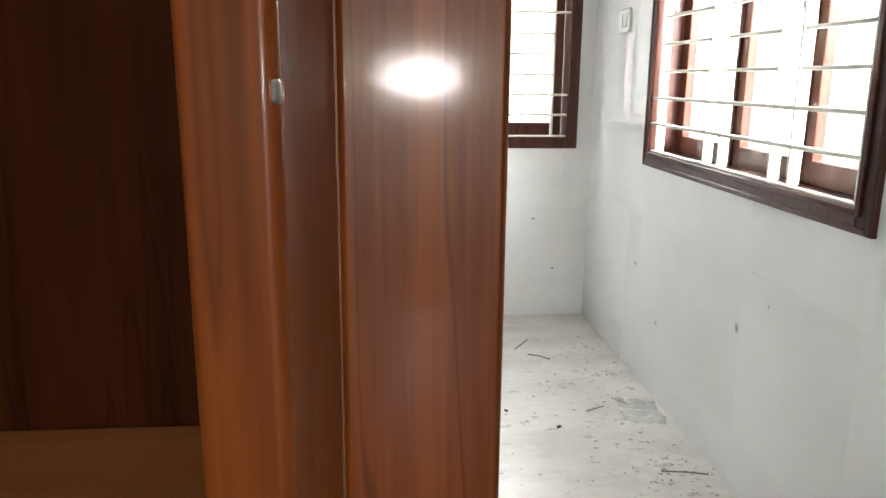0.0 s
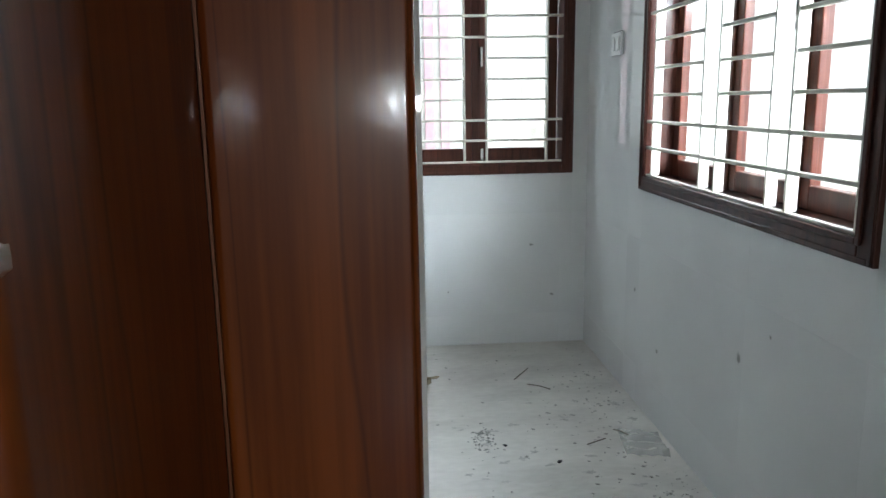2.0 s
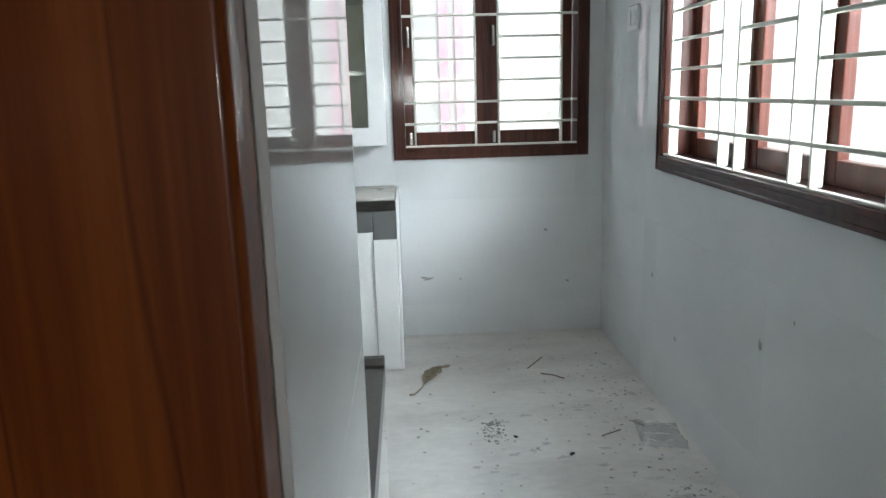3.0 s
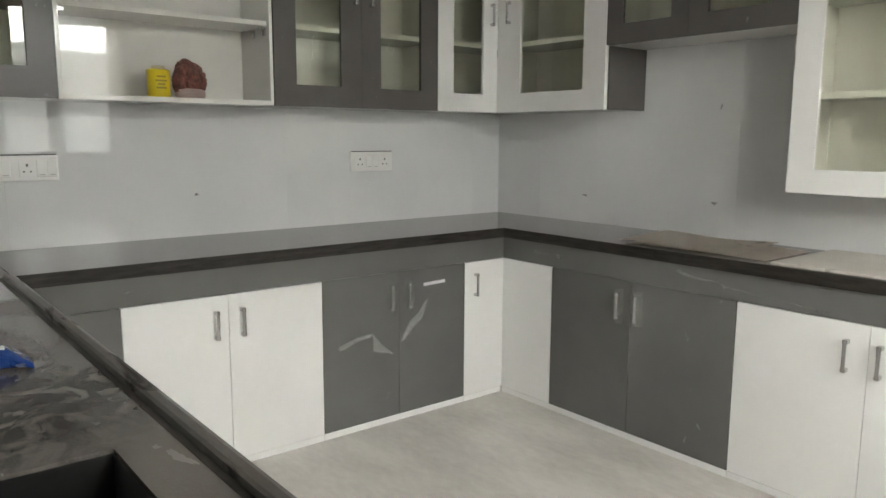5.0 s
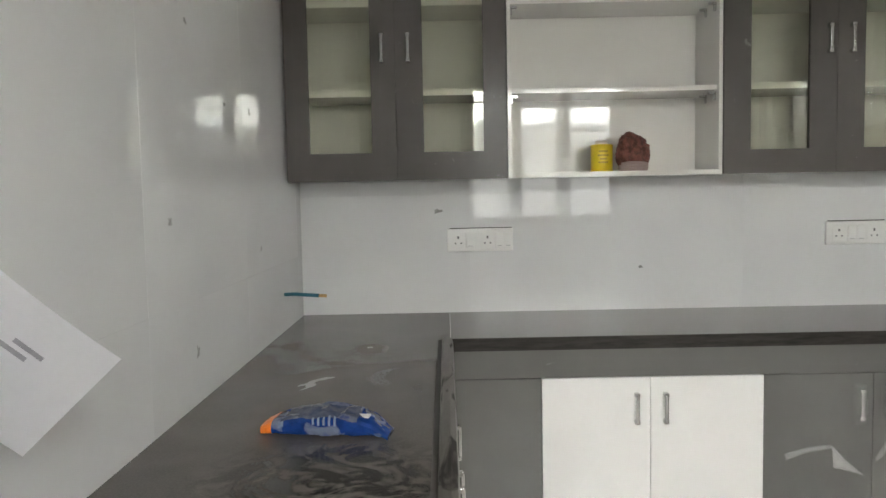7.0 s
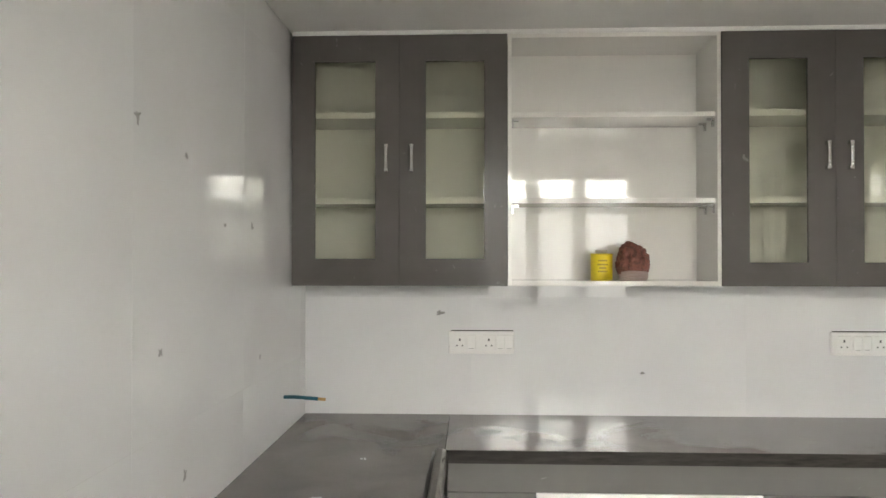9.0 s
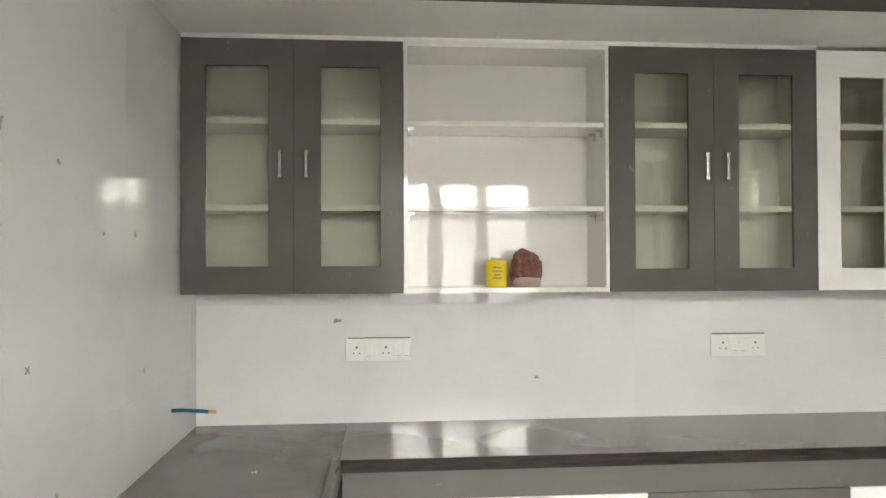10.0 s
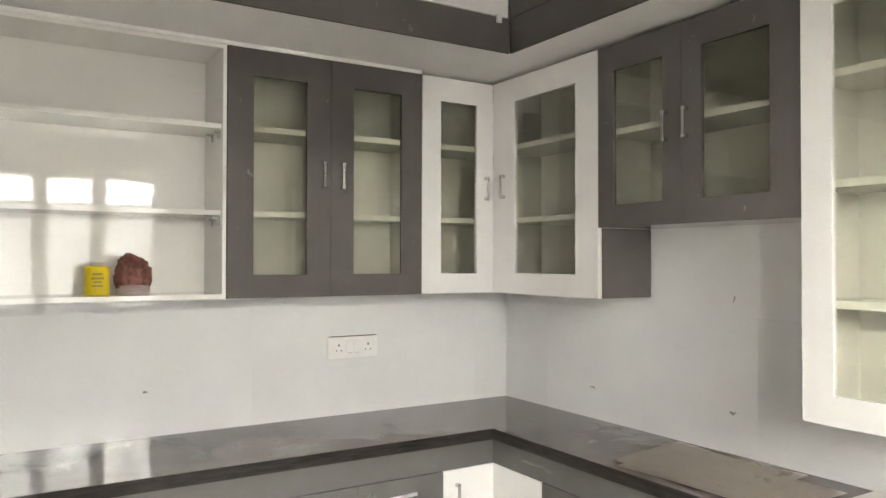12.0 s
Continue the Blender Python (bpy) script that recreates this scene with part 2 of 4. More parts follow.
def granite(name, film_low, film_high, rough_low, rough_high, dust_colour, wipe):
    """Dark polished stone under a film of cement dust, wiped in swirls beside the sink."""
    m, n, l, p = material(name)
    co = n.new("ShaderNodeTexCoord")
    speck = n.new("ShaderNodeTexNoise")
    speck.inputs["Scale"].default_value, speck.inputs["Detail"].default_value = 220, 2
    dust = n.new("ShaderNodeTexNoise")
    dust.inputs["Scale"].default_value, dust.inputs["Detail"].default_value, dust.inputs["Distortion"].default_value = 3.0, 7, 0.6
    wave = n.new("ShaderNodeTexNoise")
    wave.inputs["Scale"].default_value, wave.inputs["Detail"].default_value, wave.inputs["Distortion"].default_value = 9, 5, 2.6
    for t in (speck, dust, wave):
        l.new(co.outputs["Object"], t.inputs["Vector"])
    base = n.new("ShaderNodeValToRGB")
    base.color_ramp.elements[0].position, base.color_ramp.elements[1].position = 0.4, 0.7
    base.color_ramp.elements[0].color, base.color_ramp.elements[1].color = (0.018, 0.017, 0.016, 1), (0.06, 0.057, 0.054, 1)
    l.new(speck.outputs["Fac"], base.inputs[0])
    # the wiped patch
    sub = n.new("ShaderNodeVectorMath")
    sub.operation = "DISTANCE"
    sub.inputs[1].default_value = (1.98, 0.42, H)
    l.new(co.outputs["Object"], sub.inputs[0])
    near = n.new("ShaderNodeMapRange")
    near.inputs["To Max"].default_value = wipe
    near.inputs["From Min"].default_value, near.inputs["From Max"].default_value = 0.30, 0.12
    l.new(sub.outputs["Value"], near.inputs["Value"])
    wr = n.new("ShaderNodeMapRange")
    wr.inputs["From Min"].default_value, wr.inputs["From Max"].default_value = 0.40, 0.58
    l.new(wave.outputs["Fac"], wr.inputs["Value"])
    wiped = n.new("ShaderNodeMath")
    wiped.operation = "MULTIPLY"
    l.new(near.outputs[0], wiped.inputs[0])
    l.new(wr.outputs[0], wiped.inputs[1])
    film = n.new("ShaderNodeMapRange")
    film.inputs["From Min"].default_value, film.inputs["From Max"].default_value = 0.30, 0.72
    film.inputs["To Min"].default_value, film.inputs["To Max"].default_value = film_low, film_high
    l.new(dust.outputs["Fac"], film.inputs["Value"])
    left = n.new("ShaderNodeMath")
    left.operation = "SUBTRACT"
    left.use_clamp = True
    l.new(film.outputs[0], left.inputs[0])
    l.new(wiped.outputs[0], left.inputs[1])
    mix = n.new("ShaderNodeMix")
    mix.data_type = "RGBA"
    mix.inputs[7].default_value = (*dust_colour, 1)
    l.new(left.outputs[0], mix.inputs[0])
    l.new(base.outputs[0], mix.inputs[6])
    l.new(mix.outputs[2], p.inputs["Base Color"])
    r = n.new("ShaderNodeMapRange")
    r.inputs["To Min"].default_value, r.inputs["To Max"].default_value = rough_low, rough_high
    l.new(left.outputs[0], r.inputs["Value"])
    l.new(r.outputs[0], p.inputs["Roughness"])
    return m


GRANITE = granite("dark_granite", 0.5, 0.75, 0.012, 0.035, (0.225, 0.205, 0.19), 0.0)
GRANITE_DUSTY = granite("granite_under_cement_dust", 0.5, 0.8, 0.12, 0.32, (0.19, 0.174, 0.158), 0.62)


# ---- mesh helpers ----
def box(bm, x0, x1, y0, y1, z0, z1, bevel=0.0, seg=1):
    x0, x1, y0, y1, z0, z1 = min(x0, x1), max(x0, x1), min(y0, y1), max(y0, y1), min(z0, z1), max(z0, z1)
    m = Matrix.Translation(((x0 + x1) / 2, (y0 + y1) / 2, (z0 + z1) / 2)) @ Matrix.Diagonal((x1 - x0, y1 - y0, z1 - z0, 1))
    made = bmesh.ops.create_cube(bm, size=1.0, matrix=m)
    if bevel:
        edges = list({e for v in made["verts"] for e in v.link_edges})
        bmesh.ops.bevel(bm, geom=edges, offset=bevel, segments=seg, profile=0.5, affect="EDGES", clamp_overlap=True)
    return bm


def bx(*a, bevel=0.0, seg=1):
    return box(bmesh.new(), *a, bevel=bevel, seg=seg)


def finish(name, bm, mat, smooth=False):
    me = bpy.data.meshes.new(name)
    bm.normal_update()
    for f in bm.faces:
        f.smooth = smooth
    bm.to_mesh(me)
    bm.free()
    me.materials.append(mat)
    return new(name, me)


def part(name, bm, mat, parent, label="", smooth=False):
    """One mesh under a thing or a part, given in world metres."""
    ob = finish(name, bm, mat, smooth)
    ob.parent = parent
    if not parent.parent:
        ob.matrix_parent_inverse = parent.matrix_basis.inverted()
    return tagged(ob, label)


def thing(name, at, label, category, group=""):
    ob = new(name)
    ob.matrix_basis = Matrix.Translation(at)
    ob.empty_display_size = 0.05
    return tagged(ob, label, category, group)


def structure(name, bm, mat, label=""):
    return tagged(finish(name, bm, mat), label, "", "", "structure")


def tube(points, radius, sides=8):
    """A round rod along points."""
    bm = bmesh.new()
    rings = []
    for i, p in enumerate(points):
        a, b = Vector(points[max(0, i - 1)]), Vector(points[min(len(points) - 1, i + 1)])
        q = (b - a).to_track_quat("Z", "Y")
        rings.append([bm.verts.new(Vector(p) + q @ Vector((radius * math.cos(2 * math.pi * k / sides), radius * math.sin(2 * math.pi * k / sides), 0))) for k in range(sides)])
    for r0, r1 in zip(rings, rings[1:]):
        for k in range(sides):
            bm.faces.new((r0[k], r0[(k + 1) % sides], r1[(k + 1) % sides], r1[k]))
    bm.faces.new(rings[0][::-1])
    bm.faces.new(rings[-1])
    return bm


def lathe(centre, profile, sides=28):
    """A turned body: profile is (radius, height) pairs upward."""
    bm = bmesh.new()
    rings = [[bm.verts.new((centre[0] + r * math.cos(2 * math.pi * k / sides), centre[1] + r * math.sin(2 * math.pi * k / sides), centre[2] + z)) for k in range(sides)] for r, z in profile]
    for r0, r1 in zip(rings, rings[1:]):
        for k in range(sides):
            bm.faces.new((r0[k], r0[(k + 1) % sides], r1[(k + 1) % sides], r1[k]))
    bm.faces.new(rings[0][::-1])
    bm.faces.new(rings[-1])
    return bm


# wall frames: u runs along the wall, d out from it, z up
def on_west(u, d, z):
    return (d, u, z)


def on_north(u, d, z):
    return (u, L - d, z)


def on_south(u, d, z):
    return (u, d, z)


def wbox(bm, at, u0, u1, d0, d1, z0, z1, bevel=0.0, seg=1):
    a, b = at(u0, d0, z0), at(u1, d1, z1)
    return box(bm, a[0], b[0], a[1], b[1], a[2], b[2], bevel, seg)


def wb(at, *a, bevel=0.0, seg=1):
    return wbox(bmesh.new(), at, *a, bevel=bevel, seg=seg)


# ---- the large structure ----
# out of view; dark so that no lit floor reflects in the door post
structure("floor_passage", bx(-0.23, E + WALL, HALL - WALL, -0.47, -0.12, 0.0), surf("dark_unseen_floor", (0.17, 0.14, 0.115), (0.24, 0.205, 0.17), 0.4, 3, 0.1), "unseen passage floor, dark to keep its glow off the teak")
structure("floor", bx(-0.23, E + WALL, -0.47, L + WALL, -0.12, 0.0), FLOOR, "pale floor under cement dust and rubble")
structure("ceiling", bx(-0.23, E + WALL, HALL - WALL, L + WALL, CEIL, CEIL + 0.12), PAINT, "white painted ceiling slab")
SW_END = 2.972   # free end of the south wall
T = 0.009        # tile on plaster
wall_west = structure("wall_west", bx(-WALL, -T, HALL - WALL, L + WALL, 0, CEIL), GROUT, "wall behind the cabinets, faced with pale glazed tiles")
bm = bx(-T, SW_END - T, -0.24, -T, 0, CEIL)
box(bm, 2.868, SW_END - T, -0.4515, -0.241, 0, CEIL)
wall_south = structure("wall_south", bm, GROUT, "short wall behind the sink, faced with pale glazed tiles")
bm = bmesh.new()
box(bm, -WALL, 2.4, HALL - WALL, HALL, 0, CEIL)
box(bm, 4.06, E + WALL, HALL - WALL, HALL, 0, CEIL)
box(bm, 2.4, 4.06, HALL - WALL, HALL, 1.62, CEIL)
box(bm, 2.4, 4.06, HALL - WALL, HALL, 0, 1.18)
structure("wall_hall", bm, HALL_PAINT, "unseen dark wall with an added opening for the hall light")

NW0, NW1, NZ0, NZ1 = 2.955, 4.02, 1.005, 2.32    # north window, outer edges of its frame
EW0, EW1, EZ0, EZ1 = 0.78, 2.415, 1.015, 2.46    # east window
bm = bmesh.new()
box(bm, -T, NW0, L + T, L + WALL, 0, CEIL)
box(bm, NW1, E + WALL, L + T, L + WALL, 0, CEIL)
box(bm, NW0, NW1, L + T, L + WALL, 0, NZ0)
box(bm, NW0, NW1, L + T, L + WALL, NZ1, CEIL)
wall_north = structure("wall_north", bm, GROUT, "wall with the stove counter, faced with pale glazed tiles")
bm = bmesh.new()
box(bm, E + T, E + WALL, -0.45, EW0, 0, CEIL)
box(bm, E + T, E + WALL, EW1, L + T, 0, CEIL)
box(bm, E + T, E + WALL, EW0, EW1, 0, EZ0)
box(bm, E + T, E + WALL, EW0, EW1, EZ1, CEIL)
wall_east = structure("wall_east", bm, GROUT, "window wall, faced with pale glazed tiles")
# out of view; its darkness keeps the door leaf dim
structure("wall_passage", bx(E, E + WALL, HALL, -0.451, 0, CEIL), HALL_PAINT, "unseen passage wall, dark to cut bounced light")


# ---- windows ----
def window(name, at, u0, u1, z0, z1, sashes, bars, label, far):
    """Timber frame in its opening, glazed sashes set back, welded grille in front; d runs into the room."""
    root = tagged(new(name), label, "", "", "structure")
    root.empty_display_size = 0.05
    f = 0.065
    bm = bmesh.new()
    wbox(bm, at, u0, u0 + f, -0.16, 0.016, z0, z1, 0.004, 2)
    wbox(bm, at, u1 - f, u1, -0.16, 0.016, z0, z1, 0.004, 2)
    wbox(bm, at, u0 + f, u1 - f, -0.16, 0.018, z0, z0 + f, 0.004, 2)
    wbox(bm, at, u0 + f, u1 - f, -0.16, 0.018, z1 - f, z1, 0.004, 2)
    part("window_frame", bm, WOOD_DARK, root, "dark brown varnished timber frame")
    bm = bmesh.new()
    for d0, d1, i0, i1 in ((0.0165, 0.025, 0.018, 0.0), (0.0165, 0.021, 0.062, 0.046)):
        wbox(bm, at, u0 + f - i0, u0 + f - i1, d0, d1, z0 + f - i0, z1 - f + i0, 0.002, 1)
        wbox(bm, at, u1 - f + i1, u1 - f + i0, d0, d1, z0 + f - i0, z1 - f + i0, 0.002, 1)
        wbox(bm, at, u0 + f - i1, u1 - f + i1, d0 + 0.002, d1 + 0.0005, z0 + f - i0, z0 + f - i1, 0.002, 1)
        wbox(bm, at, u0 + f - i1, u1 - f + i1, d0 + 0.002, d1 + 0.0005, z1 - f + i1, z1 - f + i0, 0.002, 1)
    part("frame_bead", bm, WOOD_DARK, root, "moulded bead of the frame")
    for a in sashes[1:-1]:
        part("mullion", wb(at, a - 0.02, a + 0.02, -0.155, -0.095, z0 + f, z1 - f, bevel=0.003), WOOD_DARK, root)
    for a, b in zip(sashes, sashes[1:]):
        a, b = a + 0.006, b - 0.006
        bm = bmesh.new()
        s = 0.062
        wbox(bm, at, a, a + s, -0.145, -0.105, z0 + f, z1 - f, 0.004, 2)
        wbox(bm, at, b - s, b, -0.145, -0.105, z0 + f, z1 - f, 0.004, 2)
        wbox(bm, at, a + s, b - s, -0.145, -0.105, z0 + f, z0 + f + 0.075, 0.004, 2)
        wbox(bm, at, a + s, b - s, -0.145, -0.105, z1 - f - 0.07, z1 - f, 0.004, 2)
        sash = part("sash", bm, WOOD_SASH, root, "reddish brown timber sash")
        pane = part("pane", wb(at, a + s - 0.006, b - s + 0.006, -0.128, -0.123, z0 + f + 0.069, z1 - f - 0.064), PANE, sash, "clear window glass")
        pane.visible_shadow = False
        u = a + 0.03
        bm = bmesh.new()
        zc = z0 + 0.65
        wbox(bm, at, u - 0.009, u + 0.009, -0.105, -0.090, zc - 0.055, zc - 0.035, 0.004, 2)
        wbox(bm, at, u - 0.009, u + 0.009, -0.105, -0.090, zc + 0.035, zc + 0.055, 0.004, 2)
        wbox(bm, at, u - 0.008, u + 0.008, -0.093, -0.082, zc - 0.055, zc + 0.055, 0.005, 2)
        part("sash_handle", bm, CHROME, sash, "steel pull handle")
        part("sash_stay", wb(at, u - 0.01, u + 0.012, -0.104, -0.090, z0 + f + 0.005, z0 + f + 0.075, bevel=0.004), CHROME, sash, "steel stay")
    grille = part("grille", wb(at, u0 + f, u1 - f, -0.010, 0.010, z0 + f, z0 + f + 0.010, bevel=0.002), GRILLE, root, "cream painted iron grille")
    for u in bars:
        part("upright", wb(at, u - 0.005, u + 0.005, -0.028, 0.010, z0 + f + 0.010, z1 - f, bevel=0.002), GRILLE, grille)
    zs = [z0 + 0.19 + 0.112 * k for k in range(12)]
    for k, z in enumerate(zs):
        if z > z1 - f - 0.02:
            break
        if k in (0, 1, 5, 6, 9, 10):
            part("rail", wb(at, u0 + f, u1 - f, -0.004, 0.014, z - 0.0065, z + 0.0065, bevel=0.002), GRILLE, grille)
        else:
            for a, b in zip(bars[::2], bars[1::2]):
                part("rail", wb(at, a + 0.005, b - 0.005, -0.012, 0.006, z - 0.006, z + 0.006, bevel=0.002), GRILLE, grille)
    part("window_sill", wb(at, u0, u1, -far, -0.16, z0 - 0.0, z0 + 0.03, bevel=0.003), GROUT, root, "cement sill outside")
    return root


def on_east(u, d, z):
    return (E - d, u, z)


window("window_1", on_north, NW0, NW1, NZ0, NZ1, [3.015, 3.478, 3.955], [3.075, 3.405, 3.53, 3.87], "two-leaf timber window with a cream iron grille", 0.22)
window("window_2", on_east, EW0, EW1, EZ0, EZ1, [0.845, 1.34, 1.815, 2.35], [0.87, 1.20, 1.315, 1.675, 1.80, 2.29], "wide three-leaf timber window with a cream iron grille", 0.22)

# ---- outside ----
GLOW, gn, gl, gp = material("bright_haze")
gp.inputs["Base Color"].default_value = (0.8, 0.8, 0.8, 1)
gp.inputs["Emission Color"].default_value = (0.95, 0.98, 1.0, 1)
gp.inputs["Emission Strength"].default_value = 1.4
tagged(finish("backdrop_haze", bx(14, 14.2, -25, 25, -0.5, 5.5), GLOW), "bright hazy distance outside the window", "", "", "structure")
structure("ground", bx(-60, 60, -60, 60, -0.6, -0.5), surf("yard_ground", (0.28, 0.25, 0.2), (0.38, 0.35, 0.3), 0.9, 0.6, 0.3), "pale sandy yard outside")
NB = L + 2.6
neighbour = structure("backdrop", bx(1.2, 8.0, NB, NB + 0.2, -0.5, 5.0), surf("cream_render", (0.40, 0.37, 0.33), (0.50, 0.47, 0.43), 0.85, 2, 0.2, spots=(0.3, 0.27, 0.23), spot_scale=3, spot_amount=0.6), "cream house wall with pink strips across the yard")
PINK = surf("pink_paint", (0.44, 0.25, 0.27), (0.54, 0.38, 0.39), 0.7, 14, 0.1)
for k, (u, w) in enumerate(((3.05, 0.05), (3.33, 0.08), (3.47, 0.08))):
    part("pink_strip", bx(u, u + w, NB - 0.03, NB, -0.5, 5.0, bevel=0.004), PINK, neighbour, "pink painted upright strip")


# ---- cabinets ----
def handle(at, u, d, zc, parent, length=0.115, loop=False):
    """A D handle: two feet and a bar."""
    bm = bmesh.new()
    h = length / 2
    for z in (zc - h, zc + h - 0.016):
        wbox(bm, at, u - 0.009, u + 0.009, d, d + 0.027, z, z + 0.016, 0.004, 2)
    wbox(bm, at, u - 0.0065, u + 0.0065, d + 0.020, d + 0.028, zc - h + 0.006, zc + h - 0.006, 0.003, 2)
    return part("handle", bm, CHROME, parent, "chrome bar handle")


def glass_door(at, u0, u1, g0, g1, z0, z1, gz0, gz1, d, mat, parent, hu, hz):
    bm = holed(at, u0 + 0.0004, u1 - 0.0004, d - 0.019, d, z0, z1, g0, g1, gz0, gz1)
    door = part("door", bm, mat, parent)
    pane = part("pane", wb(at, g0 - 0.004, g1 + 0.004, d - 0.014, d - 0.010, gz0 - 0.004, gz1 + 0.004), CABINET_GLASS, door, "clear glass pane")
    pane.visible_shadow = False
    handle(at, hu, d, hz, door)
    return door


def carcass(at, u0, u1, z0, z1, d0, d1, shelves, root, mat, side_mat=None):
    t = 0.016
    side = side_mat or mat
    part("back", wb(at, u0 + t, u1 - t, d0, d0 + 0.008, z0 + t, z1 - t), mat, root)
    part("side", wb(at, u0 + 0.001, u0 + t, d0, d1, z0, z1, bevel=0.001), side, root)
    part("side", wb(at, u1 - t, u1 - 0.001, d0, d1, z0, z1, bevel=0.001), side, root)
    part("bottom", wb(at, u0 + t, u1 - t, d0, d1, z0, z0 + t + 0.004, bevel=0.001), mat, root)
    part("top", wb(at, u0 + t, u1 - t, d0, d1, z1 - t, z1, bevel=0.001), mat, root)
    for z in shelves:
        part("shelf", wb(at, u0 + t, u1 - t, d0 + 0.008, d1 - 0.002, z - 0.021, z + 0.003, bevel=0.0012), mat, root, "white shelf board")


def holed(at, u0, u1, d0, d1, z0, z1, g0, g1, gz0, gz1):
    """One plate with a window cut through it."""
    bm = bmesh.new()
    out = [(u0, z0), (u1, z0), (u1, z1), (u0, z1)]
    inn = [(g0, gz0), (g1, gz0), (g1, gz1), (g0, gz1)]
    v = {(k, j, d): bm.verts.new(at(q[0], d, q[1])) for k, ring in ((0, out), (1, inn)) for j, q in enumerate(ring) for d in (d0, d1)}
    for j in range(4):
        n = (j + 1) % 4
        for d in (d0, d1):
            bm.faces.new((v[0, j, d], v[0, n, d], v[1, n, d], v[1, j, d]))
        for k in (0, 1):
            bm.faces.new((v[k, j, d0], v[k, n, d0], v[k, n, d1], v[k, j, d1]))
    bmesh.ops.recalc_face_normals(bm, faces=bm.faces)
    sharp = [e for e in bm.edges if e.calc_face_angle(0) > 0.5]
    bmesh.ops.bevel(bm, geom=sharp, offset=0.0009, segments=2, profile=0.5, affect="EDGES", clamp_overlap=True)
    return bm


DU = 0.297       # front of the wall cabinets
U0, U1 = 1.44, 2.46
SH = (1.795, 2.145)
GROUP = "glazed wall cabinets"
c = thing("wall_cabinet", on_west(0.45, 0, U0), "grey laminate wall cabinet with two closed glazed doors", "cabinet", GROUP)
carcass(on_west, 0.010, 0.888, U0, U1, 0.002, DU - 0.021, SH, c, WHITE_IN)
glass_door(on_west, 0.010, 0.449, 0.104, 0.351, U0, U1, 1.55, 2.352, DU, GREY, c, 0.398, 1.956)
glass_door(on_west, 0.449, 0.888, 0.557, 0.795, U0, U1, 1.55, 2.352, DU, GREY, c, 0.501, 1.956)
c = thing("wall_cabinet", on_west(2.19, 0, U0), "grey laminate wall cabinet beside the open shelves, doors closed", "cabinet", GROUP)
carcass(on_west, 1.742, 2.642, U0, U1, 0.002, DU - 0.021, SH, c, WHITE_IN)
glass_door(on_west, 1.742, 2.188, 1.850, 2.080, U0, U1, 1.535, 2.350, DU, GREY, c, 2.152, 1.96)
glass_door(on_west, 2.188, 2.642, 2.297, 2.536, U0, U1, 1.535, 2.350, DU, GREY, c, 2.240, 1.96)
shelf_unit = thing("open_shelf_unit", on_west(1.31, 0, U0), "open white shelf unit with missing doors and bare hinges", "shelf unit")
carcass(on_west, 0.889, 1.741, U0, U1, 0.002, DU - 0.004, (), shelf_unit, WHITE_IN)
for z in SH:
    part("shelf", wb(on_west, 0.905, 1.725, 0.010, 0.270, z - 0.020, z, bevel=0.0015), WHITE_IN, shelf_unit, "white shelf board")
for u, s in ((0.905, 1), (1.725, -1)):
    for z in (SH[0] - 0.035, SH[1] - 0.035):
        for d in (0.15, 0.255):
            if s > 0 and d < 0.2:
                continue
            bm = bmesh.new()
            wbox(bm, on_west, u, u + s * 0.030, d - 0.008, d + 0.008, z - 0.002, z + 0.010, 0.002)
            wbox(bm, on_west, u + s * 0.001, u + s * 0.010, d - 0.009, d + 0.009, z - 0.026, z, 0.002)
            part("hinge", bm, CHROME, shelf_unit, "bare steel hinge arm")
c = thing("wall_cabinet", on_west(2.84, 0, U0), "narrow white wall cabinet in the corner, glazed door closed", "cabinet", GROUP)
carcass(on_west, 2.643, L - 0.002, U0, U1, 0.002, DU - 0.021, SH, c, WHITE_IN)
glass_door(on_west, 2.643, 3.046, 2.745, 2.949, U0, U1, 1.533, 2.347, DU, WHITE, c, 3.000, 1.945)
DN = L - 3.046
c = thing("wall_cabinet", on_north(0.66, 0, U0), "white corner wall cabinet with one glazed door and grey side", "cabinet", GROUP)
carcass(on_north, DU + 0.002, 1.031, U0, U1, 0.002, DN - 0.021, SH, c, WHITE_IN)
glass_door(on_north, DU + 0.002, 1.031, 0.470, 0.896, U0, U1, 1.537, 2.350, DN, WHITE, c, 0.392, 1.95)
part("side_panel", wb(on_north, 1.0315, 1.040, 0.002, DN - 0.021, U0, 1.729, bevel=0.001), GREY, c, "grey laminate side panel")
c = thing("wall_cabinet", on_north(1.47, 0, 1.73), "short grey wall cabinet over the stove place", "cabinet", GROUP)
carcass(on_north, 1.0325, 1.918, 1.73, U1, 0.002, DN - 0.021, (2.12,), c, WHITE_IN)
glass_door(on_north, 1.0325, 1.458, 1.120, 1.371, 1.73, U1, 1.818, 2.354, DN, GREY, c, 1.392, 2.09)
glass_door(on_north, 1.458, 1.918, 1.546, 1.812, 1.73, U1, 1.818, 2.354, DN, GREY, c, 1.486, 2.09)
c = thing("wall_cabinet", on_north(2.42, 0, 1.108), "tall white wall cabinet beside the window, doors closed", "cabinet", GROUP)
carcass(on_north, 1.919, 2.925, 1.108, U1, 0.002, DN - 0.021, (1.475, 1.835, 2.165), c, WHITE_IN)
glass_door(on_north, 1.919, 2.426, 2.018, 2.331, 1.108, U1, 1.198, 2.36, DN, WHITE, c, 2.378, 1.775)
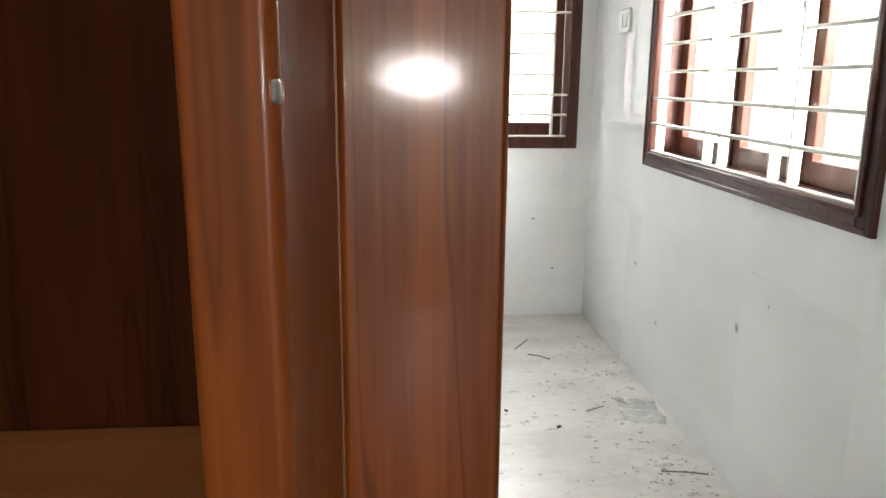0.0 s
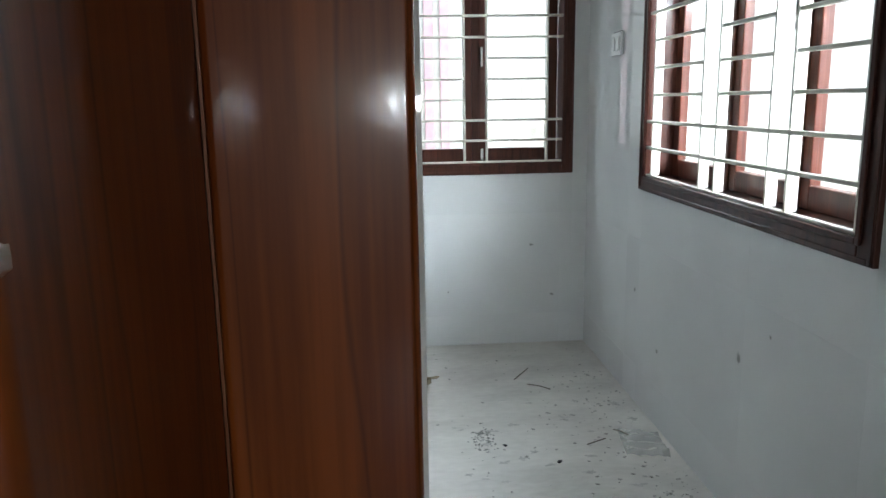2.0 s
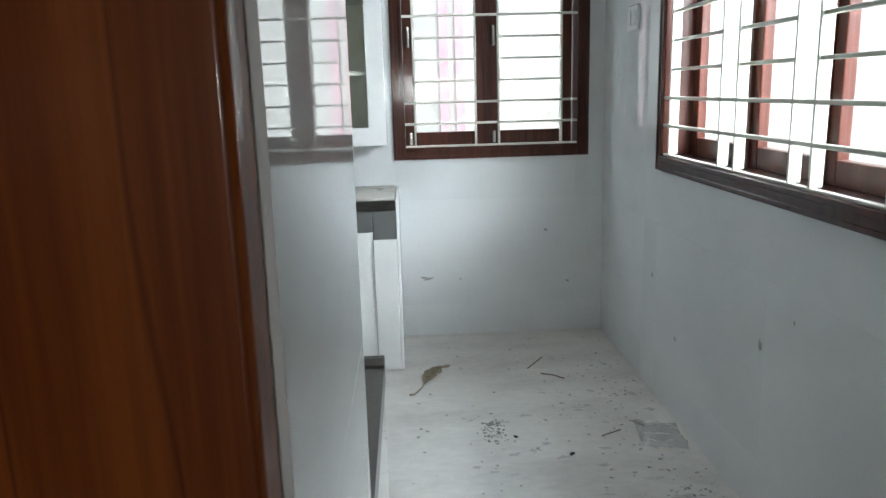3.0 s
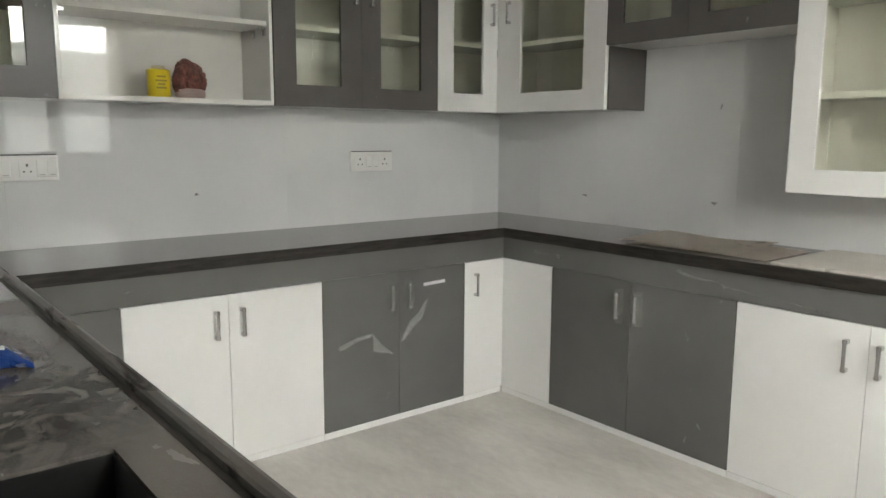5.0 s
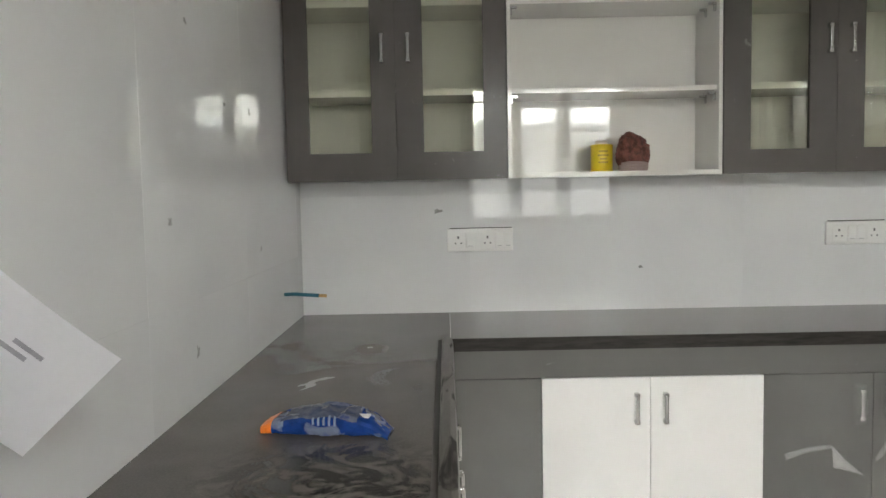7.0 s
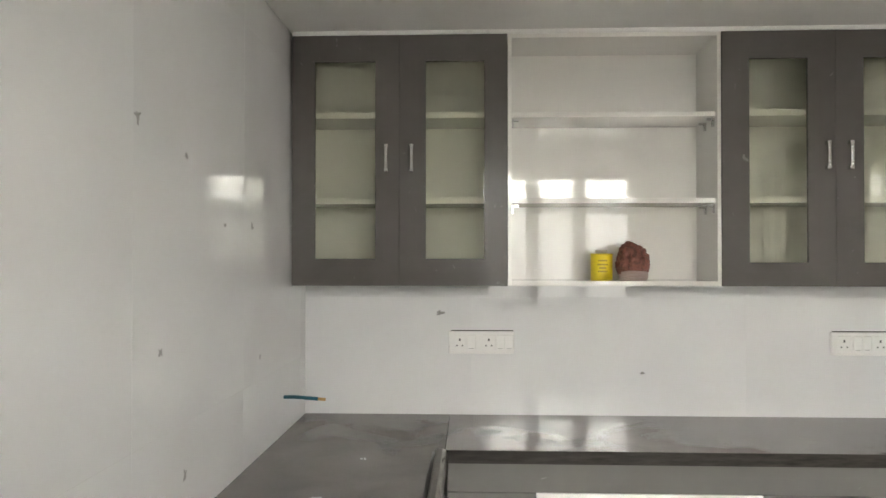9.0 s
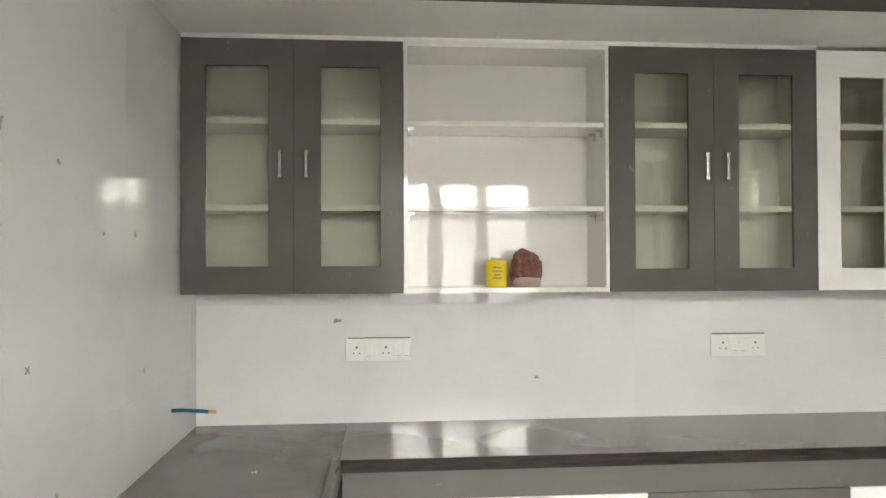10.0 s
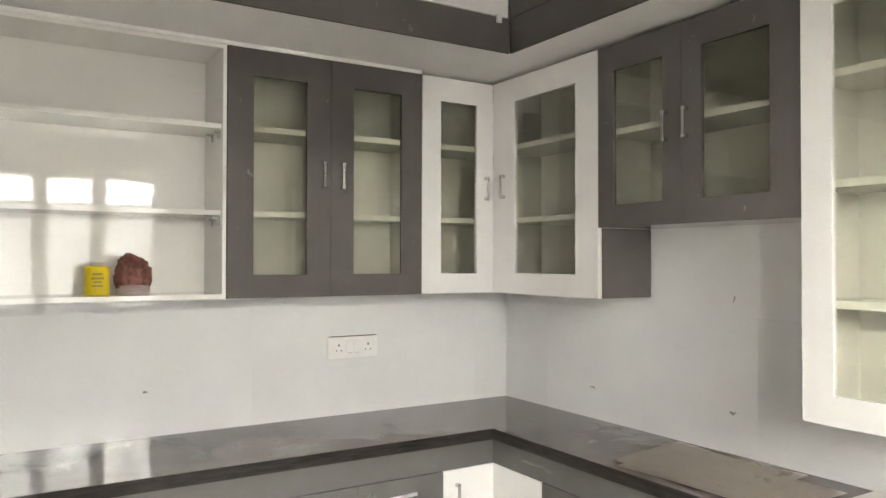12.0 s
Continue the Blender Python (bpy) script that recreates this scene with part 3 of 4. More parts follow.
glass_door(on_north, 2.426, 2.925, 2.522, 2.838, 1.108, U1, 1.198, 2.36, DN, WHITE, c, 2.475, 1.775)

# ---- loft over the cabinets ----
LZ = 2.478
LW, LN = 0.753, 0.541
loft = thing("storage_loft", (0.4, 1.7, LZ), "overhead storage loft with grey fascia and closed shutters", "loft")
bm = bmesh.new()
box(bm, 0.002, LW - 0.012, 0.002, L - 0.002, LZ, LZ + 0.05)
box(bm, LW - 0.012, E - 0.002, L - LN + 0.012, L - 0.002, LZ, LZ + 0.05)
part("soffit", bm, PAINT, loft, "white painted underside")
part("fascia", bx(LW - 0.012, LW, 0.002, L - LN, LZ - 0.004, 2.62, bevel=0.001), GREY, loft, "grey laminate fascia")
part("fascia", bx(LW, E - 0.002, L - LN, L - LN + 0.012, LZ - 0.004, 2.62, bevel=0.001), GREY, loft, "grey laminate fascia")
for k in range(4):
    w = (L - LN - 0.02) / 4
    door = part("shutter", bx(LW - 0.014, LW + 0.004, 0.012 + k * w, 0.009 + (k + 1) * w, 2.622, CEIL - 0.004, bevel=0.0015), WHITE if k % 2 else GREY, loft, "white loft shutter" if k % 2 else "grey loft shutter")
for k in range(6):
    w = (E - LW - 0.012) / 6
    door = part("shutter", bx(LW + 0.008 + k * w, LW + 0.005 + (k + 1) * w, L - LN - 0.004, L - LN + 0.014, 2.622, CEIL - 0.004, bevel=0.0015), GREY if k % 2 == 0 else WHITE, loft, "grey loft shutter" if k % 2 == 0 else "white loft shutter")
part("shutter_tab", bx(LW + 0.004, LW + 0.016, L - LN - 0.075, L - LN - 0.05, 2.592, 2.626, bevel=0.002), WHITE, loft, "white tape tab")

bm = wb(on_west, 0.010, 2.642, 0.002, DU + 0.004, U1 + 0.0006, LZ - 0.0006, bevel=0.002)
structure("trim", bm, PAINT, "thin white filler strip over the wall cabinets")

# ---- base cabinets ----
CF, CN = 0.612, L - 2.820     # counter fronts, west and north
DB = 0.597       # front of the base doors, west
NBF = L - 2.832  # and north
PZ, DZ = 0.030, 0.703


def slab_door(at, u0, u1, d, z0, z1, mat, parent, hu, hz=0.59):
    door = part("door", wb(at, u0 + 0.0008, u1 - 0.0008, d - 0.019, d, z0, z1, bevel=0.0011), mat, parent)
    if hu:
        handle(at, hu, d, hz, door)
    return door


def base(at, u0, u1, d, doors, mat, label):
    root = thing("base_cabinet", at((u0 + u1) / 2, 0, 0), label, "cabinet", "base cabinets")
    part("body", wb(at, u0 + 0.001, u1 - 0.001, 0.01, d - 0.021, 0.0, 0.80), WHITE_IN, root, "white carcass")
    part("plinth", wb(at, u0 + 0.001, u1 - 0.001, d - 0.021, d - 0.002, 0.0, PZ - 0.002, bevel=0.001), WHITE, root, "white plinth strip")
    for a, b, h in doors:
        slab_door(at, a, b, d, PZ, DZ, mat, root, h)
    return root


base(on_west, 0.655, 0.976, DB, [(0.655, 0.976, 0)], GREY_BASE, "grey corner filler panel under the granite counter")
base(on_west, 0.976, 1.785, DB, [(0.976, 1.372, 1.320), (1.372, 1.785, 1.425)], WHITE, "white gloss base cabinet with two closed doors")
grey_unit = base(on_west, 1.785, 2.577, DB, [(1.785, 2.182, 2.133), (2.182, 2.577, 2.232)], GREY_BASE, "grey gloss base cabinet with torn protective film")
base(on_west, 2.577, 2.83, DB, [(2.577, 2.842, 2.642)], WHITE, "narrow white base cabinet beside the corner")
base(on_north, 0.60, 0.933, NBF, [(0.5965, 0.933, 0)], WHITE, "white corner filler panel under the counter")
base(on_north, 0.933, 1.873, NBF, [(0.933, 1.390, 1.332), (1.390, 1.873, 1.430)], GREY_BASE, "dark grey gloss base cabinet with closed doors")
base(on_north, 1.873, 2.845, NBF, [(1.873, 2.345, 2.277), (2.345, 2.845, 2.383)], WHITE, "white gloss base cabinet with closed doors")
post = thing("end_post", on_north(2.91, 0.3, 0), "white boxed end post of the counter", "cabinet end")
part("panel", wb(on_north, 2.846, 2.960, 0.01, NBF + 0.012, 0.0, 0.668, bevel=0.002), WHITE, post)
part("apron", wb(on_north, 2.846, 2.960, 0.01, NBF, 0.669, 0.811, bevel=0.002), GREY_BASE, post, "grey laminate apron end")
part("gable", wb(on_north, 2.961, 2.975, 0.002, CN - 0.008, 0.0, 0.862, bevel=0.002), WHITE, post, "white end board up to the counter top")
apron = thing("counter_apron", (0.6, 2.8, 0.7), "long grey gloss apron under the counter edge", "apron")
part("panel", wb(on_west, 0.655, 2.842, DB - 0.019, DB, DZ + 0.003, 0.811, bevel=0.001), GREY_BASE, apron)
part("panel", wb(on_north, DB + 0.0005, 2.845, NBF - 0.019, NBF, DZ + 0.003, 0.811, bevel=0.001), GREY_BASE, apron)
for a, b, hu in ((0.62, 1.0, 0.95), (1.0, 1.4, 1.345), (1.4, 1.79, 1.455), (1.79, 2.18, 2.13)):
    base(on_south, a, b, 0.647, [(a, b, hu)], WHITE, "white base cabinet under the sink counter")
sink_unit = thing("base_cabinet", (2.53, 0.3, 0), "white base cabinet under the black sink", "cabinet", "base cabinets")
part("body", wb(on_south, 2.181, 2.879, 0.01, 0.590, 0.0, 0.585), WHITE_IN, sink_unit, "white carcass")
part("plinth", wb(on_south, 2.181, 2.879, 0.591, 0.645, 0.0, PZ - 0.002, bevel=0.001), WHITE, sink_unit, "white plinth strip")
slab_door(on_south, 2.181, 2.53, 0.647, PZ, DZ, WHITE, sink_unit, 2.48)
slab_door(on_south, 2.53, 2.879, 0.647, PZ, DZ, WHITE, sink_unit, 2.58)
base(on_south, 2.88, 2.965, 0.647, [(2.88, 2.965, 0)], WHITE, "narrow filler cabinet beside the sink")

# ---- counter and sink ----
SF = 0.648                    # south
SK0, SK1, SKY0, SKY1 = 2.215, 2.86, 0.10, 0.520
counter = thing("counter", (0.3, 1.6, 0.82), "dusty dark granite counter round three walls with rough black edges", "counter")
bm = bmesh.new()
Z0 = 0.814
box(bm, 0.001, CF - 0.002, SF, L - 0.001, Z0, H)
part("slab", bm, GRANITE, counter)
part("slab", bx(CF - 0.002, 2.9605, L - CN + 0.002, L - 0.001, Z0, H), GRANITE, counter)
# the south slab is one plate with the sink cut out
bm = bmesh.new()
outer = [(0.001, 0.001), (2.966, 0.001), (2.966, SF - 0.002), (0.001, SF - 0.002)]
inner = [(SK0, SKY0), (SK1, SKY0), (SK1, SKY1), (SK0, SKY1)]
lv = {(k, j, z): bm.verts.new((*q, z)) for k, ring in ((0, outer), (1, inner)) for j, q in enumerate(ring) for z in (Z0, H)}
for j in range(4):
    n = (j + 1) % 4
    bm.faces.new((lv[0, j, H], lv[0, n, H], lv[1, n, H], lv[1, j, H]))
    bm.faces.new((lv[0, j, Z0], lv[1, j, Z0], lv[1, n, Z0], lv[0, n, Z0]))
    for k in (0, 1):
        bm.faces.new((lv[k, j, Z0], lv[k, n, Z0], lv[k, n, H], lv[k, j, H]))
bmesh.ops.recalc_face_normals(bm, faces=bm.faces)
part("slab", bm, GRANITE_DUSTY, counter, "slab thick with wiped cement dust")
part("edge", bx(CF - 0.002, CF, SF + 0.004, L - CN, Z0 - 0.002, H - 0.001), STONE_EDGE, counter, "rough black stone edge")
part("edge", bx(CF - 0.002, 2.9605, L - CN, L - CN + 0.002, Z0 - 0.002, H - 0.001), STONE_EDGE, counter, "rough black stone edge")
bm = bmesh.new()
prof = [(0.616, H), (0.619, H + 0.010), (0.625, H + 0.013), (0.640, H + 0.013), (0.652, H + 0.006), (0.656, H - 0.01), (0.656, H - 0.040), (0.650, H - 0.046), (0.648, H - 0.046)]
rings = [[bm.verts.new((x, y, z)) for y, z in prof] for x in (0.64, 2.966)]
for a in range(len(prof) - 1):
    bm.faces.new((rings[0][a], rings[0][a + 1], rings[1][a + 1], rings[1][a]))
bm.faces.new(rings[1])
bm.faces.new(rings[0][::-1])
bm.faces.new((rings[0][0], rings[1][0], rings[1][-1], rings[0][-1]))
bmesh.ops.recalc_face_normals(bm, faces=bm.faces)
part("raised_lip", bm, LIP, counter, "raised rounded dark stone lip grey with dust")
# thin dark strip on the slab paints the shade beside the raised lip
part("groove", bx(0.64, 2.966, 0.603, 0.6155, H + 0.0004, H + 0.0016, bevel=0.0004), STONE_EDGE, counter, "dark strip for the shade along the lip's inner side")
sink = thing("sink", ((SK0 + SK1) / 2, 0.31, 0.62), "black stone sink let into the counter", "sink")
SINK = surf("black_sink_stone", (0.006, 0.006, 0.006), (0.014, 0.014, 0.014), 0.3, 12, 0.2, spots=(0.25, 0.24, 0.22), spot_scale=9, spot_amount=0.70)
t = 0.018
bm = bmesh.new()
shell = {}
for k, e, zb in ((0, t, 0.600), (1, 0.0, 0.618)):
    for z in (zb, Z0 + 0.040):
        shell[k, z > 0.7] = [bm.verts.new((x, y, z)) for x, y in ((SK0 - e, SKY0 - e), (SK1 + e, SKY0 - e), (SK1 + e, SKY1 + e), (SK0 - e, SKY1 + e))] if k or z < 0.7 else [bm.verts.new((x, y, Z0 - 0.001)) for x, y in ((SK0 - e, SKY0 - e), (SK1 + e, SKY0 - e), (SK1 + e, SKY1 + e), (SK0 - e, SKY1 + e))]
inset = [bm.verts.new((x, y, Z0 - 0.001)) for x, y in ((SK0 + 0.001, SKY0 + 0.001), (SK1 - 0.001, SKY0 + 0.001), (SK1 - 0.001, SKY1 - 0.001), (SK0 + 0.001, SKY1 - 0.001))]
for v in shell[1, True]:
    v.co.x += 0.0015 if v.co.x < 2.5 else -0.0015
    v.co.y += 0.0015 if v.co.y < 0.3 else -0.0015
for j in range(4):
    n = (j + 1) % 4
    bm.faces.new((shell[0, False][j], shell[0, False][n], shell[0, True][n], shell[0, True][j]))
    bm.faces.new((shell[1, False][j], shell[1, False][n], shell[1, True][n], shell[1, True][j]))
    bm.faces.new((shell[0, True][j], shell[0, True][n], inset[n], inset[j]))
    bm.faces.new((inset[j], inset[n], shell[1, True][n], shell[1, True][j]))
bm.faces.new(shell[0, False])
bm.faces.new(shell[1, False])
bmesh.ops.recalc_face_normals(bm, faces=bm.faces)
part("basin", bm, SINK, sink)
WHITEWASH = surf("white_paint_splash", (0.22, 0.23, 0.22), (0.45, 0.45, 0.43), 0.7, 60, 0.3)
part("drain", lathe((2.54, 0.31, 0.618), [(0.045, 0), (0.045, 0.003), (0.03, 0.004), (0.028, 0.001)]), CHROME, sink, "steel drain ring")

# ---- timber cupboard in the passage ----
def soften(ob):
    """Round the shading of the bevels alone, so that the broad faces stay flat."""
    ob.modifiers.new("normals", "WEIGHTED_NORMAL").weight = 90
    return ob


cup = thing("cupboard", (2.35, -0.43, 0), "tall varnished teak cupboard with an open dark compartment", "cupboard")
bm = bx(-0.034, 0.0, 0.0, 0.187, 0.0, 2.4, bevel=0.006, seg=4)
bm.transform(Matrix.Translation((2.861, -0.672, 0)) @ Matrix.Rotation(radians(-2.1), 4, "Z"))
soften(part("door_leaf", bm, WOOD, cup, "edge of the varnished teak leaf", True))
part("side_panel", bx(1.60, 1.632, -0.62, -0.262, 0.0, 2.4, bevel=0.003), WOOD, cup)
# back board, its colour darkened to hold the shade of the recess
part("back", bx(1.632, 2.866, -0.262, -0.245, 0.0, 2.4), WOOD_BACK, cup, "back board coloured dark for the shade inside")
for z in (0.08, 1.075, 1.75, 2.38):
    part("shelf", bx(1.632, 2.818, -0.62, -0.262, z - 0.025, z, bevel=0.002), SHELF_BOARD, cup, "timber shelf coloured pale as if lit from above")
part("latch", bx(2.8580, 2.8615, -0.6728, -0.662, 1.382, 1.391, bevel=0.003, seg=2), CHROME, cup, "steel latch plate")
frame_post = thing("door_post", (2.92, -0.37, 0), "varnished teak post at the end of the wall", "door post")
bm = bmesh.new()
box(bm, 2.868, 2.968, -0.486, -0.4525, 0.0, 2.4, 0.005, 3)
soften(part("post", bm, WOOD, frame_post, "", True))
part("edge_bead", bx(2.8676, 2.8690, -0.4874, -0.4862, 0.0, 2.4), surf("worn_bead", (0.16, 0.045, 0.012), (0.24, 0.075, 0.022), 0.5, 5, 0.1, stretch=(8, 8, 1), spots=(0.62, 0.36, 0.19), spot_scale=5, spot_amount=0.56), frame_post, "pale worn edge bead")


# ---- sockets, cable, loose things ----
def socket(at, u0, u1, z0, z1, modules, label):
    root = thing("socket_plate", at((u0 + u1) / 2, 0, z0), label, "socket", "socket plates")
    part("plate", wb(at, u0, u1, 0.001, 0.014, z0, z1, bevel=0.004, seg=2), SWITCH, root)
    # black strip paints the shadow line in the gap at the plate's top edge
    part("back_box", wb(at, u0 + 0.012, u1 - 0.004, 0.0006, 0.007, z1 + 0.0003, z1 + 0.0036), BLACK, root, "dark strip for the shadowed gap above the plate")
    zc = (z0 + z1) / 2
    for kind, u in modules:
        if kind == "socket":
            face = part("socket_face", wb(at, u - 0.028, u + 0.028, 0.0142, 0.017, zc - 0.034, zc + 0.034, bevel=0.001), SWITCH, root)
            bm = bmesh.new()
            wbox(bm, at, u - 0.004, u + 0.004, 0.0171, 0.0177, zc + 0.007, zc + 0.018)
            wbox(bm, at, u - 0.016, u - 0.009, 0.0171, 0.0177, zc - 0.016, zc - 0.010)
            wbox(bm, at, u + 0.009, u + 0.016, 0.0171, 0.0177, zc - 0.016, zc - 0.010)
            part("pin_hole", bm, PIN, face, "grey shuttered pin holes")
        else:
            rocker = part("rocker_switch", wb(at, u - 0.019, u + 0.019, 0.0142, 0.020, zc - 0.034, zc + 0.034, bevel=0.003, seg=2), SWITCH, root)
            part("mark", wb(at, u - 0.010, u + 0.010, 0.0201, 0.0206, zc - 0.027, zc - 0.024), surf("grey_mark", (0.4, 0.4, 0.4), (0.45, 0.45, 0.45), 0.5, 20, 0), rocker)


socket(on_west, 0.641, 0.930, 1.129, 1.230, [("socket", 0.690), ("switch", 0.742), ("socket", 0.818), ("switch", 0.870), ("switch", 0.907)], "white double socket and switch plate on the tiles")
socket(on_west, 2.296, 2.558, 1.129, 1.231, [("socket", 2.352), ("switch", 2.408), ("switch", 2.448), ("socket", 2.505)], "white socket plate near the corner")
socket(on_east, 2.745, 2.895, 1.62, 1.73, [("switch", 2.785), ("switch", 2.855)], "white switch plate beside the window")

cable = thing("cable", (0.378, 0.0, 1.0), "short blue-green cable end poking out of the tiles", "cable")
part("sheath", tube([(0.378, -0.005, 1.002), (0.378, 0.04, 1.003), (0.376, 0.09, 0.999), (0.374, 0.135, 0.995)], 0.0075), surf("teal_plastic", (0.0, 0.09, 0.14), (0.01, 0.13, 0.19), 0.4, 30, 0.1), cable, "teal plastic sheath", True)
part("bare_end", tube([(0.374, 0.135, 0.995), (0.373, 0.165, 0.993)], 0.0065), surf("bare_copper", (0.5, 0.3, 0.12), (0.6, 0.4, 0.18), 0.4, 60, 0.2, metal=0.6), cable, "bare copper end", True)

BZ = U0 + 0.0205
can = thing("tin_can", (0.20, 1.28, BZ), "yellow tin can with a pale cap on the open shelf", "can")
part("body", lathe((0.20, 1.28, BZ), [(0.043, 0), (0.0465, 0.003), (0.0465, 0.006), (0.045, 0.008), (0.045, 0.102), (0.0465, 0.104), (0.0465, 0.108), (0.040, 0.111)]), surf("yellow_label", (0.62, 0.46, 0.01), (0.72, 0.54, 0.02), 0.3, 9, 0.02), can, "yellow printed tin", True)
part("cap", lathe((0.20, 1.28, BZ + 0.110), [(0.026, 0), (0.026, 0.012), (0.023, 0.016)]), surf("pale_cap", (0.5, 0.45, 0.36), (0.58, 0.52, 0.42), 0.4, 20, 0), can, "pale cap", True)
MARK = surf("olive_print", (0.30, 0.21, 0.01), (0.35, 0.25, 0.02), 0.4, 20, 0)
for z, w in ((0.078, 0.5), (0.062, 0.62), (0.048, 0.4), (0.034, 0.55)):
    bm = bmesh.new()
    ring = []
    for k in range(7):
        a = -0.05 + w * (k / 6 - 0.5) * 1.6
        ring.append([bm.verts.new((0.20 + 0.0456 * math.cos(a), 1.28 + 0.0456 * math.sin(a), BZ + z + dz)) for dz in (0, 0.007)])
    for r0, r1 in zip(ring, ring[1:]):
        bm.faces.new((r0[0], r1[0], r1[1], r0[1]))
    part("print_bar", bm, MARK, can)


def crumpled(centre, size, seed, amount, peak):
    """A crumpled bag: a lumpy bundle with one raised, folded tip."""
    bm = bmesh.new()
    bmesh.ops.create_icosphere(bm, subdivisions=5, radius=1.0)
    tip = Vector(peak).normalized()
    for v in bm.verts:
        p = v.co.copy()
        q = p * 2.2 + Vector((seed, seed * 2, 0))
        ridge = 1 - abs(noise.noise(q * 1.5)) * 2
        f = 1 + amount * 0.5 * noise.noise(q * 0.6) + amount * 0.5 * (ridge - 0.5) + amount * 0.35 * abs(noise.noise(q * 3.3)) + amount * 0.18 * noise.noise(q * 8)
        f += 0.34 * max(0.0, (p.dot(tip) - 0.72) / 0.28) ** 1.5
        p *= f
        v.co = Vector((centre[0] + p.x * size[0], centre[1] + p.y * size[1], centre[2] + max(p.z, -0.9) * size[2]))
    return bm


MAROON = surf("maroon_plastic", (0.06, 0.016, 0.011), (0.24, 0.085, 0.06), 0.42, 30, 0.7, 60, bump_size=0.006)
bag = thing("plastic_bag", (0.19, 1.405, BZ), "crumpled maroon plastic bag with a pale rolled rim", "bag")
part("crown", crumpled((0.19, 1.409, BZ + 0.075), (0.052, 0.066, 0.066), 5.3, 0.30, (0.15, -0.42, 0.9)), MAROON, bag, "", True)
part("rim", lathe((0.19, 1.412, BZ), [(0.052, 0.0), (0.060, 0.004), (0.057, 0.008), (0.063, 0.013), (0.058, 0.018), (0.062, 0.024), (0.056, 0.029), (0.058, 0.034), (0.048, 0.040)]), surf("pale_rim", (0.32, 0.24, 0.22), (0.45, 0.36, 0.33), 0.5, 40, 0.3, stretch=(1, 1, 6)), bag, "pale ribbed rim", True)


def pouch(centre, length, width, height, turn, s0, s1, k0, k1, grow):
    """A filled block-shaped pouch lying down, its far end pinched flat: the stretch s0 to s1, the sides k0 to k1 of 24."""
    bm = bmesh.new()
    nu, nv = 36, 24
    rows = []
    for i in range(nu):
        s = s0 + (s1 - s0) * i / (nu - 1)
        swell = max(0.0, math.sin(math.pi * min(1.0, max(0.0, 0.07 + 0.88 * s))))
        fat = 0.10 + 0.90 * swell ** 0.75
        ring = []
        for k in range(nv):
            a = 2 * math.pi * k / nv
            c, d = math.cos(a), math.sin(a)
            y = math.copysign(abs(c) ** 0.55, c) * width / 2 * (0.45 + 0.55 * swell ** 0.6)
            z = math.copysign(abs(d) ** 0.6, d) * height / 2 * fat
            crease = 1 - 2 * abs(noise.noise(Vector((s * 6, c * 2.2 + d, d * 2.0))))
            fine = noise.noise(Vector((s * 22, c * 4, d * 4)))
            y += 0.004 * (crease - 0.5) * fat + 0.0015 * fine - 0.020 * max(0.0, (s - 0.85) / 0.15)
            z += (0.006 * (crease - 0.5) + 0.002 * fine) * fat if d > -0.5 else 0.0
            z -= 0.010 * max(0.0, (s - 0.86) / 0.14) * (d > -0.2)
            ring.append(bm.verts.new((s * length - length / 2, y * grow, (z + height / 2 * fat) * grow)))
        rows.append(ring)
    for r0, r1 in zip(rows, rows[1:]):
        for k in range(k0, k1):
            bm.faces.new((r0[k % nv], r1[k % nv], r1[(k + 1) % nv], r0[(k + 1) % nv]))
    if k1 - k0 == nv:
        bm.faces.new(rows[0])
        bm.faces.new(rows[-1][::-1])
    else:
        bmesh.ops.delete(bm, geom=[v for v in bm.verts if not v.link_faces], context="VERTS")
    bmesh.ops.recalc_face_normals(bm, faces=bm.faces)
    bm.transform(Matrix.Translation(centre) @ Matrix.Rotation(radians(turn), 4, "Z"))
    return bm


PC = (1.655, 0.372, H + 0.001)
# the pale spots put whitish reflections into the foil's colour
BLUE = surf("blue_foil", (0.003, 0.018, 0.09), (0.010, 0.055, 0.25), 0.24, 22, 0.5, 60, bump_size=0.006, spots=(0.13, 0.16, 0.22), spot_scale=14, spot_amount=0.56)
packet = thing("powder_packet", PC, "blue foil powder packet with an orange end lying on granite", "packet")
part("pouch", pouch(PC, 0.285, 0.112, 0.052, 83, 0.0, 1.0, 0, 24, 1.0), BLUE, packet)
part("top_panel", pouch(PC, 0.285, 0.112, 0.052, 83, 0.16, 0.76, 4, 10, 1.012), surf("clouded_film", (0.03, 0.05, 0.12), (0.17, 0.185, 0.22), 0.25, 26, 0.6, 70, bump_size=0.006, spots=(0.01, 0.035, 0.15), spot_scale=16, spot_amount=0.56), packet, "clouded grey top panel", True)
part("end_seal", pouch(PC, 0.285, 0.112, 0.052, 83, -0.01, 0.085, 0, 24, 1.02), surf("orange_foil", (0.60, 0.13, 0.01), (0.75, 0.22, 0.02), 0.35, 30, 0.5, bump_size=0.005), packet, "orange end seal")
m = Matrix.Translation(PC) @ Matrix.Rotation(radians(83), 4, "Z")
INK = surf("pale_blue_print", (0.10, 0.14, 0.24), (0.24, 0.29, 0.38), 0.3, 40, 0.3)
for k, (a, b) in enumerate(((0.145, 0.19), (0.42, 0.437), (0.462, 0.479), (0.504, 0.521), (0.546, 0.563), (0.588, 0.605))):
    part("print_bar", pouch(PC, 0.285, 0.112, 0.052, 83, a, b, 9 + (k == 0), 12, 1.016), INK, packet, "", True)
